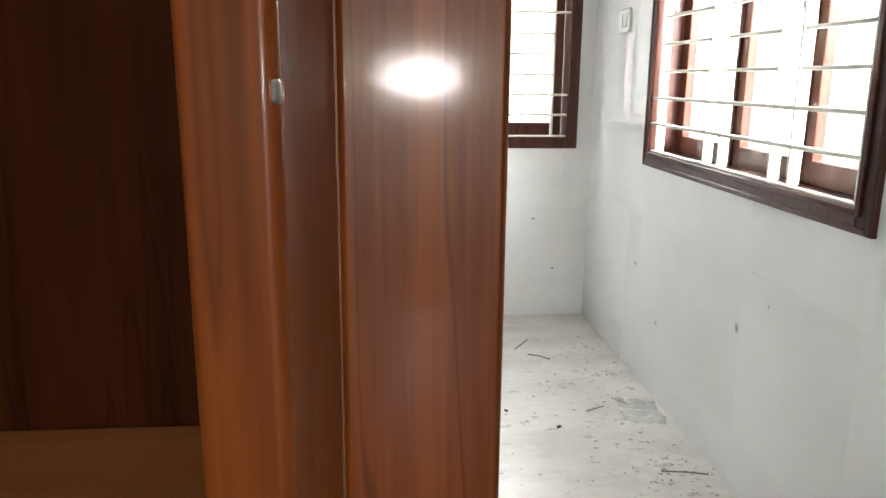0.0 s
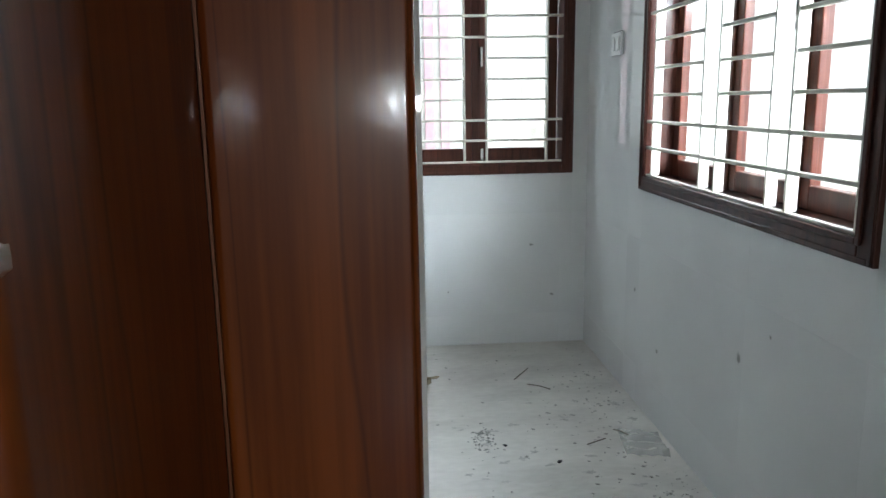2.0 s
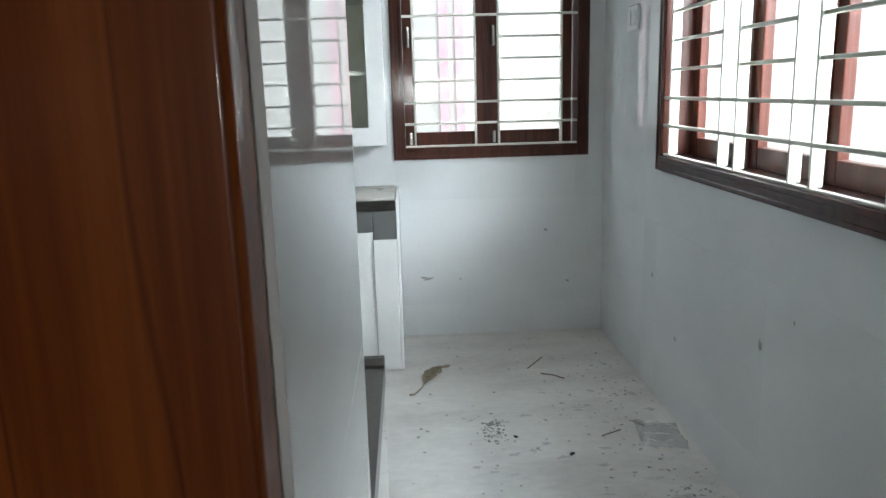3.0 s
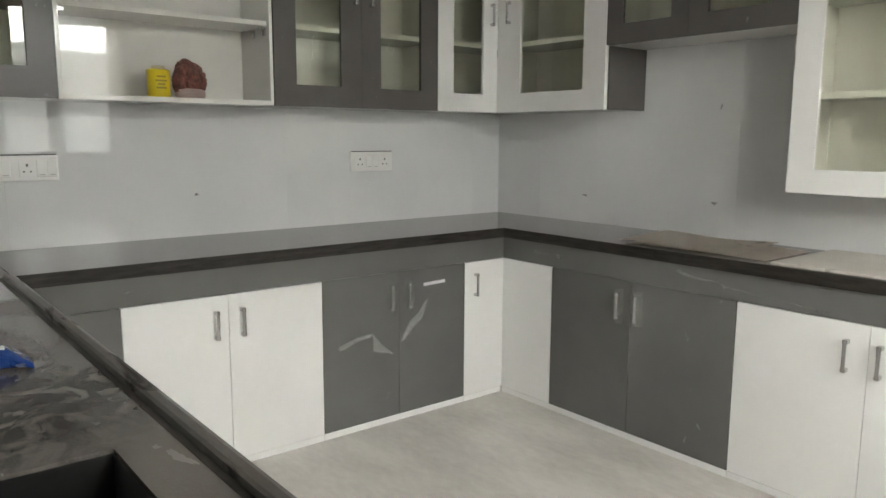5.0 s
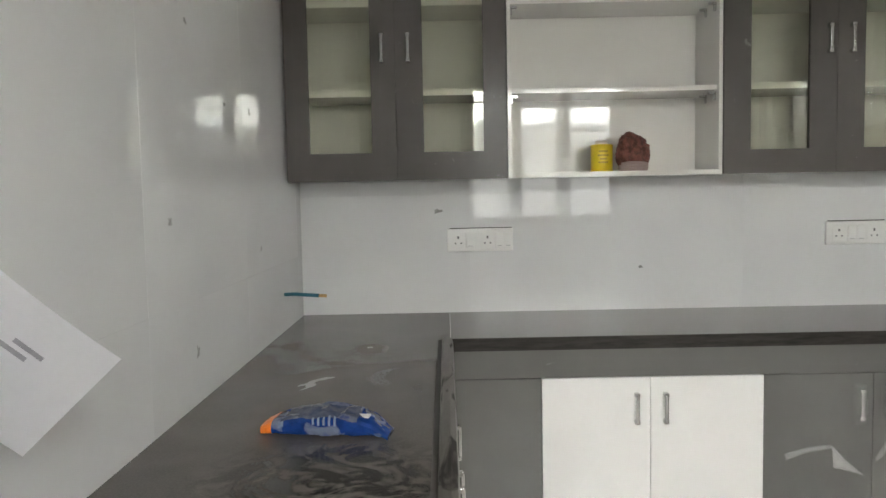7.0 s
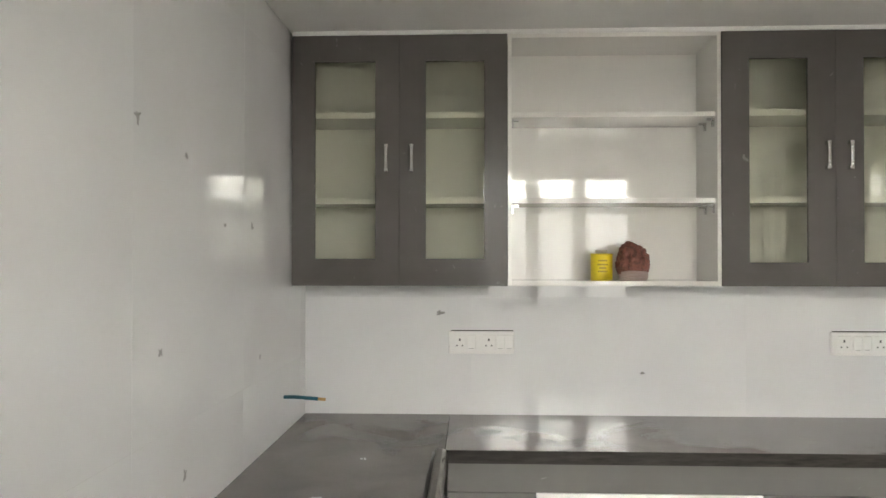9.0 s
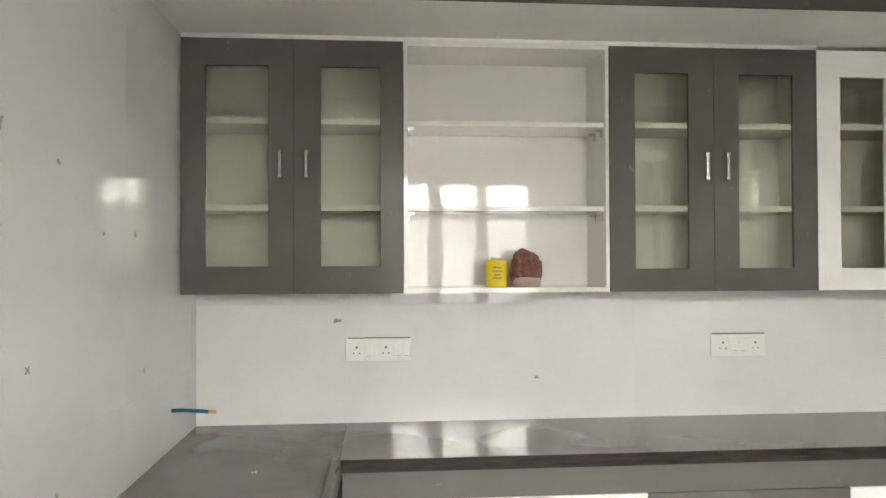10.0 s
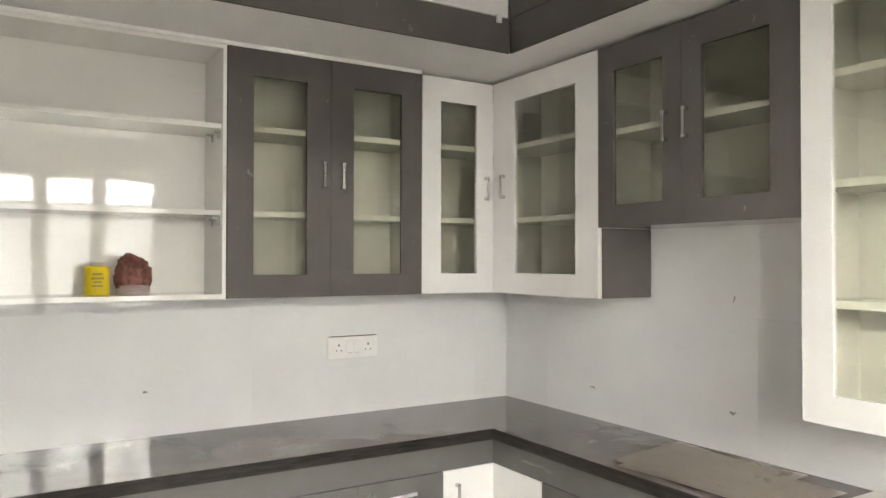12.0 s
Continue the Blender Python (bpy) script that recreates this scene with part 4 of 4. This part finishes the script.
bm = bx(0.062, 0.096, -0.026, 0.000, 0.0345, 0.040, bevel=0.002)
bm.transform(m)
part("sticker", bm, SWITCH, packet, "white sticker")


def sheet(corner, along, down, nu, nv, bend, thick=0.0006):
    """A thin curling sheet from a corner, spanned by two directions."""
    bm = bmesh.new()
    a, d = Vector(along), Vector(down)
    nrm = a.cross(d).normalized()
    grid = [[bm.verts.new(Vector(corner) + a * (i / nu) + d * (j / nv) + nrm * bend(i / nu, j / nv)) for j in range(nv + 1)] for i in range(nu + 1)]
    for i in range(nu):
        for j in range(nv):
            bm.faces.new((grid[i][j], grid[i + 1][j], grid[i + 1][j + 1], grid[i][j + 1]))
    bmesh.ops.solidify(bm, geom=bm.faces[:], thickness=thick)
    return bm


PAPER = surf("white_paper", (0.84, 0.845, 0.87), (0.88, 0.885, 0.91), 0.55, 8, 0.1)
notice = thing("paper_notice", (2.46, 0.003, 1.2), "white paper notice curling off the tiled wall", "paper")
part("sheet", sheet((2.36, 0.232, 1.18), (0.08, -0.115, 0.139), (0.029, -0.114, -0.112), 14, 14, lambda s, q: 0.012 * math.sin(3.0 * s) * (1 - q)), PAPER, notice)

for k, (a, b) in enumerate(((0.35, 0.62), (0.42, 0.60))):
    p0 = Vector((2.36, 0.232, 1.18)) + Vector((0.08, -0.115, 0.139)) * a + Vector((0.029, -0.114, -0.112)) * (0.30 + 0.07 * k)
    bm = sheet(p0 + Vector((0.012, 0.005, -0.002)), (0.016, -0.023, 0.028), (0.001, -0.004, -0.004), 4, 1, lambda s, q: 0.0, 0.0005)
    part("print_line", bm, surf("grey_print", (0.38, 0.38, 0.42), (0.48, 0.48, 0.52), 0.6, 60, 0), notice, "line of unreadable print")

CARD = surf("brown_card", (0.60, 0.545, 0.48), (0.71, 0.655, 0.59), 0.7, 5, 0.3, 60, spots=(0.42, 0.38, 0.34), spot_scale=5, spot_amount=0.60)
card = thing("cardboard", (1.56, 3.06, H), "flattened dusty cardboard lying on the stove counter", "cardboard")
bm = sheet((1.29, 2.862, H + 0.012), (0.55, -0.012, 0.006), (-0.03, 0.40, 0.004), 14, 8, lambda s, q: 0.006 * math.sin(5 * s + 2 * q), 0.006)
part("sheet", bm, CARD, card)
bm = sheet((1.33, 2.845, H + 0.004), (0.62, 0.03, 0.002), (0.0, 0.36, 0.002), 12, 6, lambda s, q: 0.003 * math.sin(4 * s), 0.004)
part("under_sheet", bm, CARD, card)
board = thing("board", (2.45, 3.05, H), "pale dusty board lying along the counter", "board")
part("sheet", wb(on_north, 1.99, 2.955, 0.02, CN - 0.012, H + 0.001, H + 0.011, bevel=0.002), surf("pale_board", (0.50, 0.47, 0.42), (0.62, 0.59, 0.54), 0.5, 4, 0.2, spots=(0.35, 0.33, 0.3), spot_scale=6, spot_amount=0.62), board)

FILM = surf("clear_film", (0.6, 0.6, 0.58), (0.75, 0.75, 0.73), 0.25, 20, 0.3)
FILM.node_tree.nodes["Principled BSDF"].inputs["Alpha"].default_value = 0.3
FOLD = surf("folded_film", (0.62, 0.62, 0.60), (0.80, 0.80, 0.78), 0.2, 20, 0.3)
FOLD.node_tree.nodes["Principled BSDF"].inputs["Alpha"].default_value = 0.27


def strip(upper, lower, lift):
    """A torn ribbon of film between two edges given along the west doors, standing a little proud."""
    bm = bmesh.new()
    rows = []
    for k, (p, q) in enumerate(zip(upper, lower)):
        d = DB + 0.0015 + lift * (k % 2)
        rows.append([bm.verts.new((d, p[0], p[1])), bm.verts.new((d + lift * 0.6, (p[0] + q[0]) / 2, (p[1] + q[1]) / 2)), bm.verts.new((DB + 0.0015, q[0], q[1]))])
    for a, b in zip(rows, rows[1:]):
        for k in range(2):
            bm.faces.new((a[k], b[k], b[k + 1], a[k + 1]))
    bmesh.ops.subdivide_edges(bm, edges=bm.edges[:], cuts=2, use_grid_fill=True, smooth=0.4)
    bmesh.ops.solidify(bm, geom=bm.faces[:], thickness=0.0005)
    return bm


film_a = thing("torn_film", on_west(1.95, DB, 0.4), "thin torn ribbon of clear film on the grey door", "film", "torn film flaps")
part("flap", strip([(1.86, 0.409), (1.95, 0.434), (2.031, 0.440)], [(1.866, 0.384), (1.955, 0.414), (2.033, 0.425)], 0.006), FOLD, film_a, "", True)
film_b = thing("torn_film", on_west(2.1, DB, 0.38), "torn curled corner of clear protective film", "film", "torn film flaps")
part("flap", strip([(2.031, 0.440), (2.075, 0.388), (2.153, 0.323)], [(2.035, 0.425), (2.040, 0.352), (2.115, 0.334)], 0.010), FOLD, film_b, "", True)
film_c = thing("torn_film", on_west(2.25, DB, 0.45), "narrow torn flap of clear protective film", "film", "torn film flaps")
part("flap", strip([(2.191, 0.381), (2.238, 0.470), (2.285, 0.492), (2.333, 0.562)], [(2.202, 0.374), (2.268, 0.438), (2.318, 0.470), (2.346, 0.545)], 0.008), FOLD, film_c, "", True)


WRAP = surf("thin_crinkled_film", (0.6, 0.6, 0.58), (0.75, 0.75, 0.73), 0.15, 20, 0.3)
WRAP.node_tree.nodes["Principled BSDF"].inputs["Alpha"].default_value = 0.13


def wrap(at, u, zc, d, seed):
    """Loose film bulging over a handle."""
    w, h = 0.046, 0.155
    bm = bmesh.new()
    n, m = 12, 16
    grid = []
    for i in range(n + 1):
        row = []
        for j in range(m + 1):
            p, q = i / n, j / m
            bulge = 0.036 * max(0.0, math.sin(math.pi * p) * math.sin(math.pi * q)) ** 0.45
            r = 0.009 * noise.noise(Vector((p * 4 + seed, q * 6, seed))) * (bulge > 0.004)
            row.append(bm.verts.new(at(u + (p - 0.5) * w + r, d + 0.0012 + bulge + abs(r), zc + (q - 0.5) * h + r)))
        grid.append(row)
    for i in range(n):
        for j in range(m):
            bm.faces.new((grid[i][j], grid[i + 1][j], grid[i + 1][j + 1], grid[i][j + 1]))
    bmesh.ops.solidify(bm, geom=bm.faces[:], thickness=0.0004)
    return bm


for k, (at, u, d) in enumerate(((on_west, 2.133, DB), (on_west, 2.232, DB), (on_north, 1.332, NBF), (on_north, 1.430, NBF))):
    root = thing("film_wrap", at(u, d, 0.59), "crinkled clear protective film wrapped over a door handle", "film", "film over the handles")
    part("film", wrap(at, u, 0.588, d, 3.1 + k * 2.7), WRAP, root, "", True)
tape = thing("paper_label", on_west(2.39, DB, 0.635), "pale paper label stuck on the grey door", "label")
part("label", sheet((DB + 0.0005, 2.323, 0.650), (0.0, 0.128, 0.004), (0.001, 0.0, -0.030), 6, 2, lambda s, q: 0.001), PAPER, tape)

# ---- rubble on the floor ----
random.seed(7)
RUB = surf("grey_rubble", (0.20, 0.19, 0.17), (0.58, 0.56, 0.52), 0.85, 40, 0.5)


def chip(bm, c, r, flat, seed):
    made = bmesh.ops.create_icosphere(bm, subdivisions=1, radius=1.0)
    turn = Matrix.Rotation(seed * 1.7, 3, "Z")
    for v in made["verts"]:
        p = v.co * (1 + 0.5 * noise.noise(v.co * 1.6 + Vector((seed, 0, seed))))
        p = turn @ Vector((p.x * r * 1.5, p.y * r, p.z * r * flat))
        v.co = Vector((c[0] + p.x, c[1] + p.y, max(0.0005, c[2] + p.z + r * flat * 0.6)))


bm = bmesh.new()
for k in range(620):
    if k < 380:
        x, y = 4.07 - abs(random.gauss(0, 0.20)), random.uniform(0.3, 2.9)
    else:
        x, y = random.uniform(3.0, 4.05), random.uniform(0.2, 3.25)
    chip(bm, (x, y, 0), random.choice((0.002, 0.002, 0.003, 0.004, 0.005, 0.007)), 0.3, k * 0.37)
grit = finish("grit", bm, RUB)
tagged(grit, "grey mortar grit scattered over the floor", "rubble", "", "stuff")


def lump(name, at, r, flat, seed, mat, label, category):
    bm = bmesh.new()
    chip(bm, (0, 0, 0), r, flat, seed)
    bm.transform(Matrix.Translation(at))
    root = finish(name, bm, mat)
    return tagged(root, label, category)


lump("pebble", (3.613, 1.855, 0), 0.009, 0.7, 2.2, BLACK, "small black pebble on the dusty floor", "pebble")
lump("pebble", (3.42, 2.02, 0), 0.007, 0.7, 5.2, BLACK, "small dark pebble among the dust", "pebble")
TWIG = surf("dark_twig", (0.07, 0.055, 0.045), (0.20, 0.16, 0.13), 0.8, 40, 0.4)
for k, (a, b) in enumerate((((3.76, 1.985, 0.006), (3.85, 2.03, 0.007)), ((3.585, 2.75, 0.004), (3.685, 2.90, 0.005)), ((3.64, 2.68, 0.004), (3.74, 2.60, 0.004)), ((3.91, 2.115, 0.005), (3.955, 2.055, 0.006)), ((3.90, 1.475, 0.005), (4.06, 1.44, 0.006)))):
    st = finish("twig", tube([a, ((a[0] + b[0]) / 2 + 0.004, (a[1] + b[1]) / 2, 0.008), b], 0.0027, 6), TWIG)
    tagged(st, "thin dark stick lying on the dusty floor", "stick", "twigs on the floor")
def leaf_piece(x, y, w, h):
    """A flat ragged piece of leaf."""
    bm = bmesh.new()
    ring = []
    for k in range(22):
        a = 2 * math.pi * k / 22
        f = 1 + 0.3 * noise.noise(Vector((math.cos(a) * 2, math.sin(a) * 2, 4)))
        ring.append(bm.verts.new((x + w * f * math.cos(a), y + h * f * math.sin(a) + 0.3 * w * math.cos(a), 0.003 + 0.002 * math.sin(3 * a))))
    bm.faces.new(ring)
    bmesh.ops.triangulate(bm, faces=bm.faces[:])
    bmesh.ops.solidify(bm, geom=bm.faces[:], thickness=0.001)
    return bm


leaf = thing("dry_leaf", (3.10, 2.70, 0), "dry curled brown leaf with a long stem on the floor", "leaf")
bm = bmesh.new()
rows = []
for i in range(17):
    q = i / 16
    w = 0.040 * math.sin(math.pi * (0.03 + 0.94 * q)) ** 0.9 * (1 + 0.35 * noise.noise(Vector((q * 6, 0, 2))))
    mid = Vector((3.065 + 0.085 * q, 2.60 + 0.21 * q, 0.003 + 0.010 * math.sin(3 * q)))
    rows.append([bm.verts.new(mid + Vector((0.95, -0.30, 0)) * (w * e) + Vector((0, 0, 0.010 * e * e + 0.003 * noise.noise(Vector((q * 9, e * 4, 0)))))) for e in (-1, -0.5, 0, 0.5, 1)])
for a, b in zip(rows, rows[1:]):
    for k in range(4):
        bm.faces.new((a[k], a[k + 1], b[k + 1], b[k]))
bmesh.ops.solidify(bm, geom=bm.faces[:], thickness=0.0015)
LEAF = surf("dry_leaf_brown", (0.20, 0.15, 0.085), (0.44, 0.37, 0.25), 0.7, 40, 0.4)
part("blade", bm, LEAF, leaf)
part("fold", leaf_piece(3.155, 2.825, 0.05, 0.022), LEAF, leaf, "pale flattened half of the leaf")
part("stem", tube([(3.066, 2.605, 0.006), (3.052, 2.56, 0.004), (3.034, 2.52, 0.004), (3.018, 2.49, 0.004), (2.995, 2.485, 0.004)], 0.004, 6), LEAF, leaf, "thin brown stem")
random.seed(41)
bm = bmesh.new()
for k in range(150):
    x, y = random.gauss(3.335, 0.028), random.gauss(2.10, 0.075)
    if k > 110:
        x, y = random.gauss(3.97, 0.06), random.gauss(1.47, 0.05)
    chip(bm, (x, y, 0), random.choice((0.002, 0.003, 0.004, 0.006)), 0.25, k * 0.53)
dirt = finish("dirt", bm, surf("dark_dirt", (0.12, 0.12, 0.11), (0.34, 0.33, 0.31), 0.9, 50, 0.5))
tagged(dirt, "dark crumbled dirt scraped together on the floor", "dirt", "", "stuff")
SCRAP = surf("pale_plastic", (0.86, 0.86, 0.84), (0.92, 0.92, 0.90), 0.2, 25, 0.1)
SCRAP.node_tree.nodes["Principled BSDF"].inputs["Alpha"].default_value = 0.32
poly = thing("plastic_scrap", (3.96, 1.95, 0), "crumpled pale plastic scrap on the dusty floor", "plastic scrap")
part("sheet", sheet((3.895, 1.885, 0.002), (0.165, -0.045, 0.0), (0.03, 0.23, 0.0), 24, 24, lambda s, q: 0.022 * abs(noise.noise(Vector((s * 3.5, q * 3.5, 1)))) + 0.022 * math.exp(-((q - 0.12) / 0.08) ** 2) * s, 0.001), SCRAP, poly, "", False)
slate = thing("tile_chip", (3.16, 1.475, 0), "broken grey tile chip lying on the floor", "tile chip")
bm = bx(-0.04, 0.04, -0.06, 0.06, 0.001, 0.010, bevel=0.002)
bm.transform(Matrix.Translation((3.16, 1.455, 0)) @ Matrix.Rotation(radians(35), 4, "Z"))
part("chip", bm, surf("grey_tile_body", (0.2, 0.21, 0.22), (0.27, 0.28, 0.29), 0.5, 20, 0.2), slate)
SMEAR = surf("grey_mortar_smear", (0.40, 0.385, 0.36), (0.66, 0.63, 0.60), 0.85, 30, 0.5)


def smear(name, root, at, u, z, w, h, seed, mat, lift=0.0008):
    """A thin uneven dab with ragged arms lying on a surface."""
    bm = bmesh.new()
    n = 40
    mid = bm.verts.new(at(u, lift * 2, z))
    ring = []
    for k in range(n):
        a = 2 * math.pi * k / n
        f = 0.36 + 1.5 * abs(noise.noise(Vector((math.cos(a) * 1.1 + seed, math.sin(a) * 1.1, seed * 1.3)))) + 0.34 * noise.noise(Vector((math.cos(a) * 5, math.sin(a) * 5, seed)))
        ring.append(bm.verts.new(at(u + math.cos(a) * w * max(0.08, f), lift, z + math.sin(a) * h * max(0.08, f))))
    for k in range(n):
        bm.faces.new((mid, ring[k], ring[(k + 1) % n]))
    bmesh.ops.recalc_face_normals(bm, faces=bm.faces)
    return part(name, bm, mat, root)


def on_sink(u, d, z):
    return (SK0 + 0.002 + d, u, z)


random.seed(23)
for k in range(12):
    u, z = (random.gauss(0.303, 0.010), random.gauss(0.822, 0.006)) if k < 8 else (random.gauss(0.330, 0.004), random.gauss(0.825, 0.006))
    smear("paint_splash", sink, on_sink, u, z, random.uniform(0.002, 0.006), random.uniform(0.002, 0.005), k * 1.9 + 0.7, WHITEWASH)


def on_floor(u, d, z):
    return (u, z, d)


for k, (u, v, w, h) in enumerate(((3.36, 2.17, 0.06, 0.03), (3.34, 2.04, 0.05, 0.025), (3.47, 1.90, 0.035, 0.03), (3.92, 1.52, 0.08, 0.04), (3.60, 2.45, 0.05, 0.02), (3.30, 1.75, 0.05, 0.02), (3.72, 2.25, 0.05, 0.018), (4.0, 2.4, 0.05, 0.05), (3.86, 1.65, 0.05, 0.03), (4.03, 2.05, 0.04, 0.07))):
    d = thing("mortar_smear", (u, v, 0), "dried grey mortar smear on the floor", "mortar", "mortar smears")
    smear("dab", d, on_floor, u, v, w * 0.6, h * 0.5, k * 2.3 + 0.5, SMEAR, 0.0012)
random.seed(19)
for k in range(26):
    u, v = (random.uniform(3.15, 4.0), random.uniform(1.45, 2.5)) if k < 18 else (random.uniform(3.75, 4.05), random.uniform(1.2, 3.0))
    d = thing("mortar_smear", (u, v, 0), "thin dried grey mortar smear on the floor", "mortar", "mortar smears")
    smear("dab", d, on_floor, u, v, random.uniform(0.015, 0.04), random.uniform(0.008, 0.02), k * 1.7 + 4.1, SMEAR, 0.0009 + 0.00001 * k)
SCUFF = surf("dark_scuff", (0.22, 0.22, 0.21), (0.36, 0.36, 0.35), 0.7, 60, 0.3)
for k, (at, wall, u, z, w, h) in enumerate((
        (on_west, wall_west, 0.598, 1.310, 0.020, 0.009), (on_west, wall_west, 1.488, 1.046, 0.014, 0.007),
        (on_south, wall_south, 1.68, 1.871, 0.020, 0.016), (on_south, wall_south, 1.393, 1.820, 0.016, 0.012), (on_south, wall_south, 0.81, 1.659, 0.022, 0.016),
        (on_south, wall_south, 1.089, 1.652, 0.018, 0.012), (on_south, wall_south, 1.553, 1.327, 0.018, 0.010), (on_south, wall_south, 1.396, 0.987, 0.020, 0.018), (on_south, wall_south, 0.716, 1.205, 0.014, 0.010),
        (on_north, wall_north, 0.683, 1.005, 0.016, 0.006), (on_north, wall_north, 1.454, 1.455, 0.006, 0.014), (on_north, wall_north, 1.440, 1.016, 0.016, 0.008),
        (on_north, wall_north, 3.785, 0.591, 0.022, 0.010), (on_north, wall_north, 3.123, 0.333, 0.03, 0.012), (on_north, wall_north, 3.302, 0.325, 0.008, 0.006), (on_north, wall_north, 3.911, 0.292, 0.015, 0.006),
        (on_east, wall_east, 1.427, 0.564, 0.018, 0.028), (on_east, wall_east, 2.158, 0.335, 0.02, 0.015), (on_east, wall_east, 2.465, 0.538, 0.015, 0.012), (on_east, wall_east, 1.234, 0.699, 0.010, 0.010))):
    smear("scuff", wall, at, u, z, w, h, k * 1.7 + 0.3, SCUFF)
film_d = thing("torn_film", on_north(0.9, NBF, 0.75), "curled edge of film on the grey apron", "film", "torn film flaps")
part("flap", sheet((0.80, 2.8315, 0.762), (0.19, -0.003, -0.010), (0.03, -0.004, 0.012), 10, 3, lambda s, q: 0.006 * math.sin(7 * s)), FILM, film_d, "", True)
film_e = thing("torn_film", on_north(1.9, NBF, 0.75), "long torn edge of film on the grey apron", "film", "torn film flaps")
part("flap", sheet((1.60, 2.8315, 0.780), (0.22, -0.004, -0.040), (0.02, -0.004, 0.012), 10, 3, lambda s, q: 0.008 * math.sin(6 * s)), FILM, film_e, "", True)
film_f = thing("torn_film", on_north(2.0, NBF, 0.73), "thin torn strip of film on the grey apron", "film", "torn film flaps")
part("flap", sheet((1.83, 2.8315, 0.748), (0.37, -0.003, -0.028), (0.01, -0.003, 0.008), 12, 3, lambda s, q: 0.004 * math.sin(9 * s)), FILM, film_f, "", True)


# ---- wall tiles, one by one ----
random.seed(3)


def tiles(at, root, runs, z_first, u_first, tw=1.2, th=0.6):
    """Large glazed tiles with hairline joints; runs are the clear rectangles u0, u1, z0, z1 to cover."""
    shared = {}
    g = 0.0001
    for u0, u1, z0, z1 in runs:
        k0 = math.floor((z0 - z_first) / th)
        z = z_first + k0 * th
        while z < z1 - 0.002:
            a0, a1 = max(z, z0), min(z + th, z1)
            j0 = math.floor((u0 - u_first) / tw)
            u = u_first + j0 * tw
            while u < u1 - 0.002:
                b0, b1 = max(u, u0), min(u + tw, u1)
                if b1 - b0 > 0.01 and a1 - a0 > 0.01:
                    key = (round(b1 - b0, 3), round(a1 - a0, 3))
                    p, q = at(b0, -T, a0), at(b1, 0, a1)
                    centre = Vector([(p[i] + q[i]) / 2 for i in range(3)])
                    if key not in shared:
                        bm = wb(at, b0 + g, b1 - g, -T, 0, a0 + g, a1 - g, bevel=0.00025)
                        bm.transform(Matrix.Translation(-centre))
                        me = bpy.data.meshes.new("tile")
                        bm.to_mesh(me)
                        bm.free()
                        me.materials.append(TILE)
                        shared[key] = me
                    ob = new("tile", shared[key])
                    ob.parent = root
                    ob.matrix_basis = Matrix.Translation(centre) @ Euler([radians(random.uniform(-0.025, 0.025)) for _ in range(3)]).to_matrix().to_4x4()
                u += tw
            z += th


tiles(on_west, wall_west, [(0.0, L, H - 0.06, LZ + 0.03)], 0.18, 0.74)
tiles(on_south, wall_south, [(0.0, SW_END - T, 0.0, CEIL)], -0.075, 0.1, 0.8, 1.2)
tiles(on_north, wall_north, [(0.0, NW0, 0.0, CEIL), (NW0, NW1, 0.0, NZ0), (NW0, NW1, NZ1, CEIL), (NW1, E, 0.0, CEIL)], 0.18, 0.35)
tiles(on_east, wall_east, [(-0.45, EW0, 0.0, CEIL), (EW0, EW1, 0.0, EZ0), (EW0, EW1, EZ1, CEIL), (EW1, L, 0.0, CEIL)], 0.18, 0.2)


def on_end(u, d, z):
    return (SW_END + d, u, z)


tiles(on_end, wall_south, [(-0.4515, 0.0, 0.0, CEIL)], -0.075, -0.4515, 0.8, 1.2)
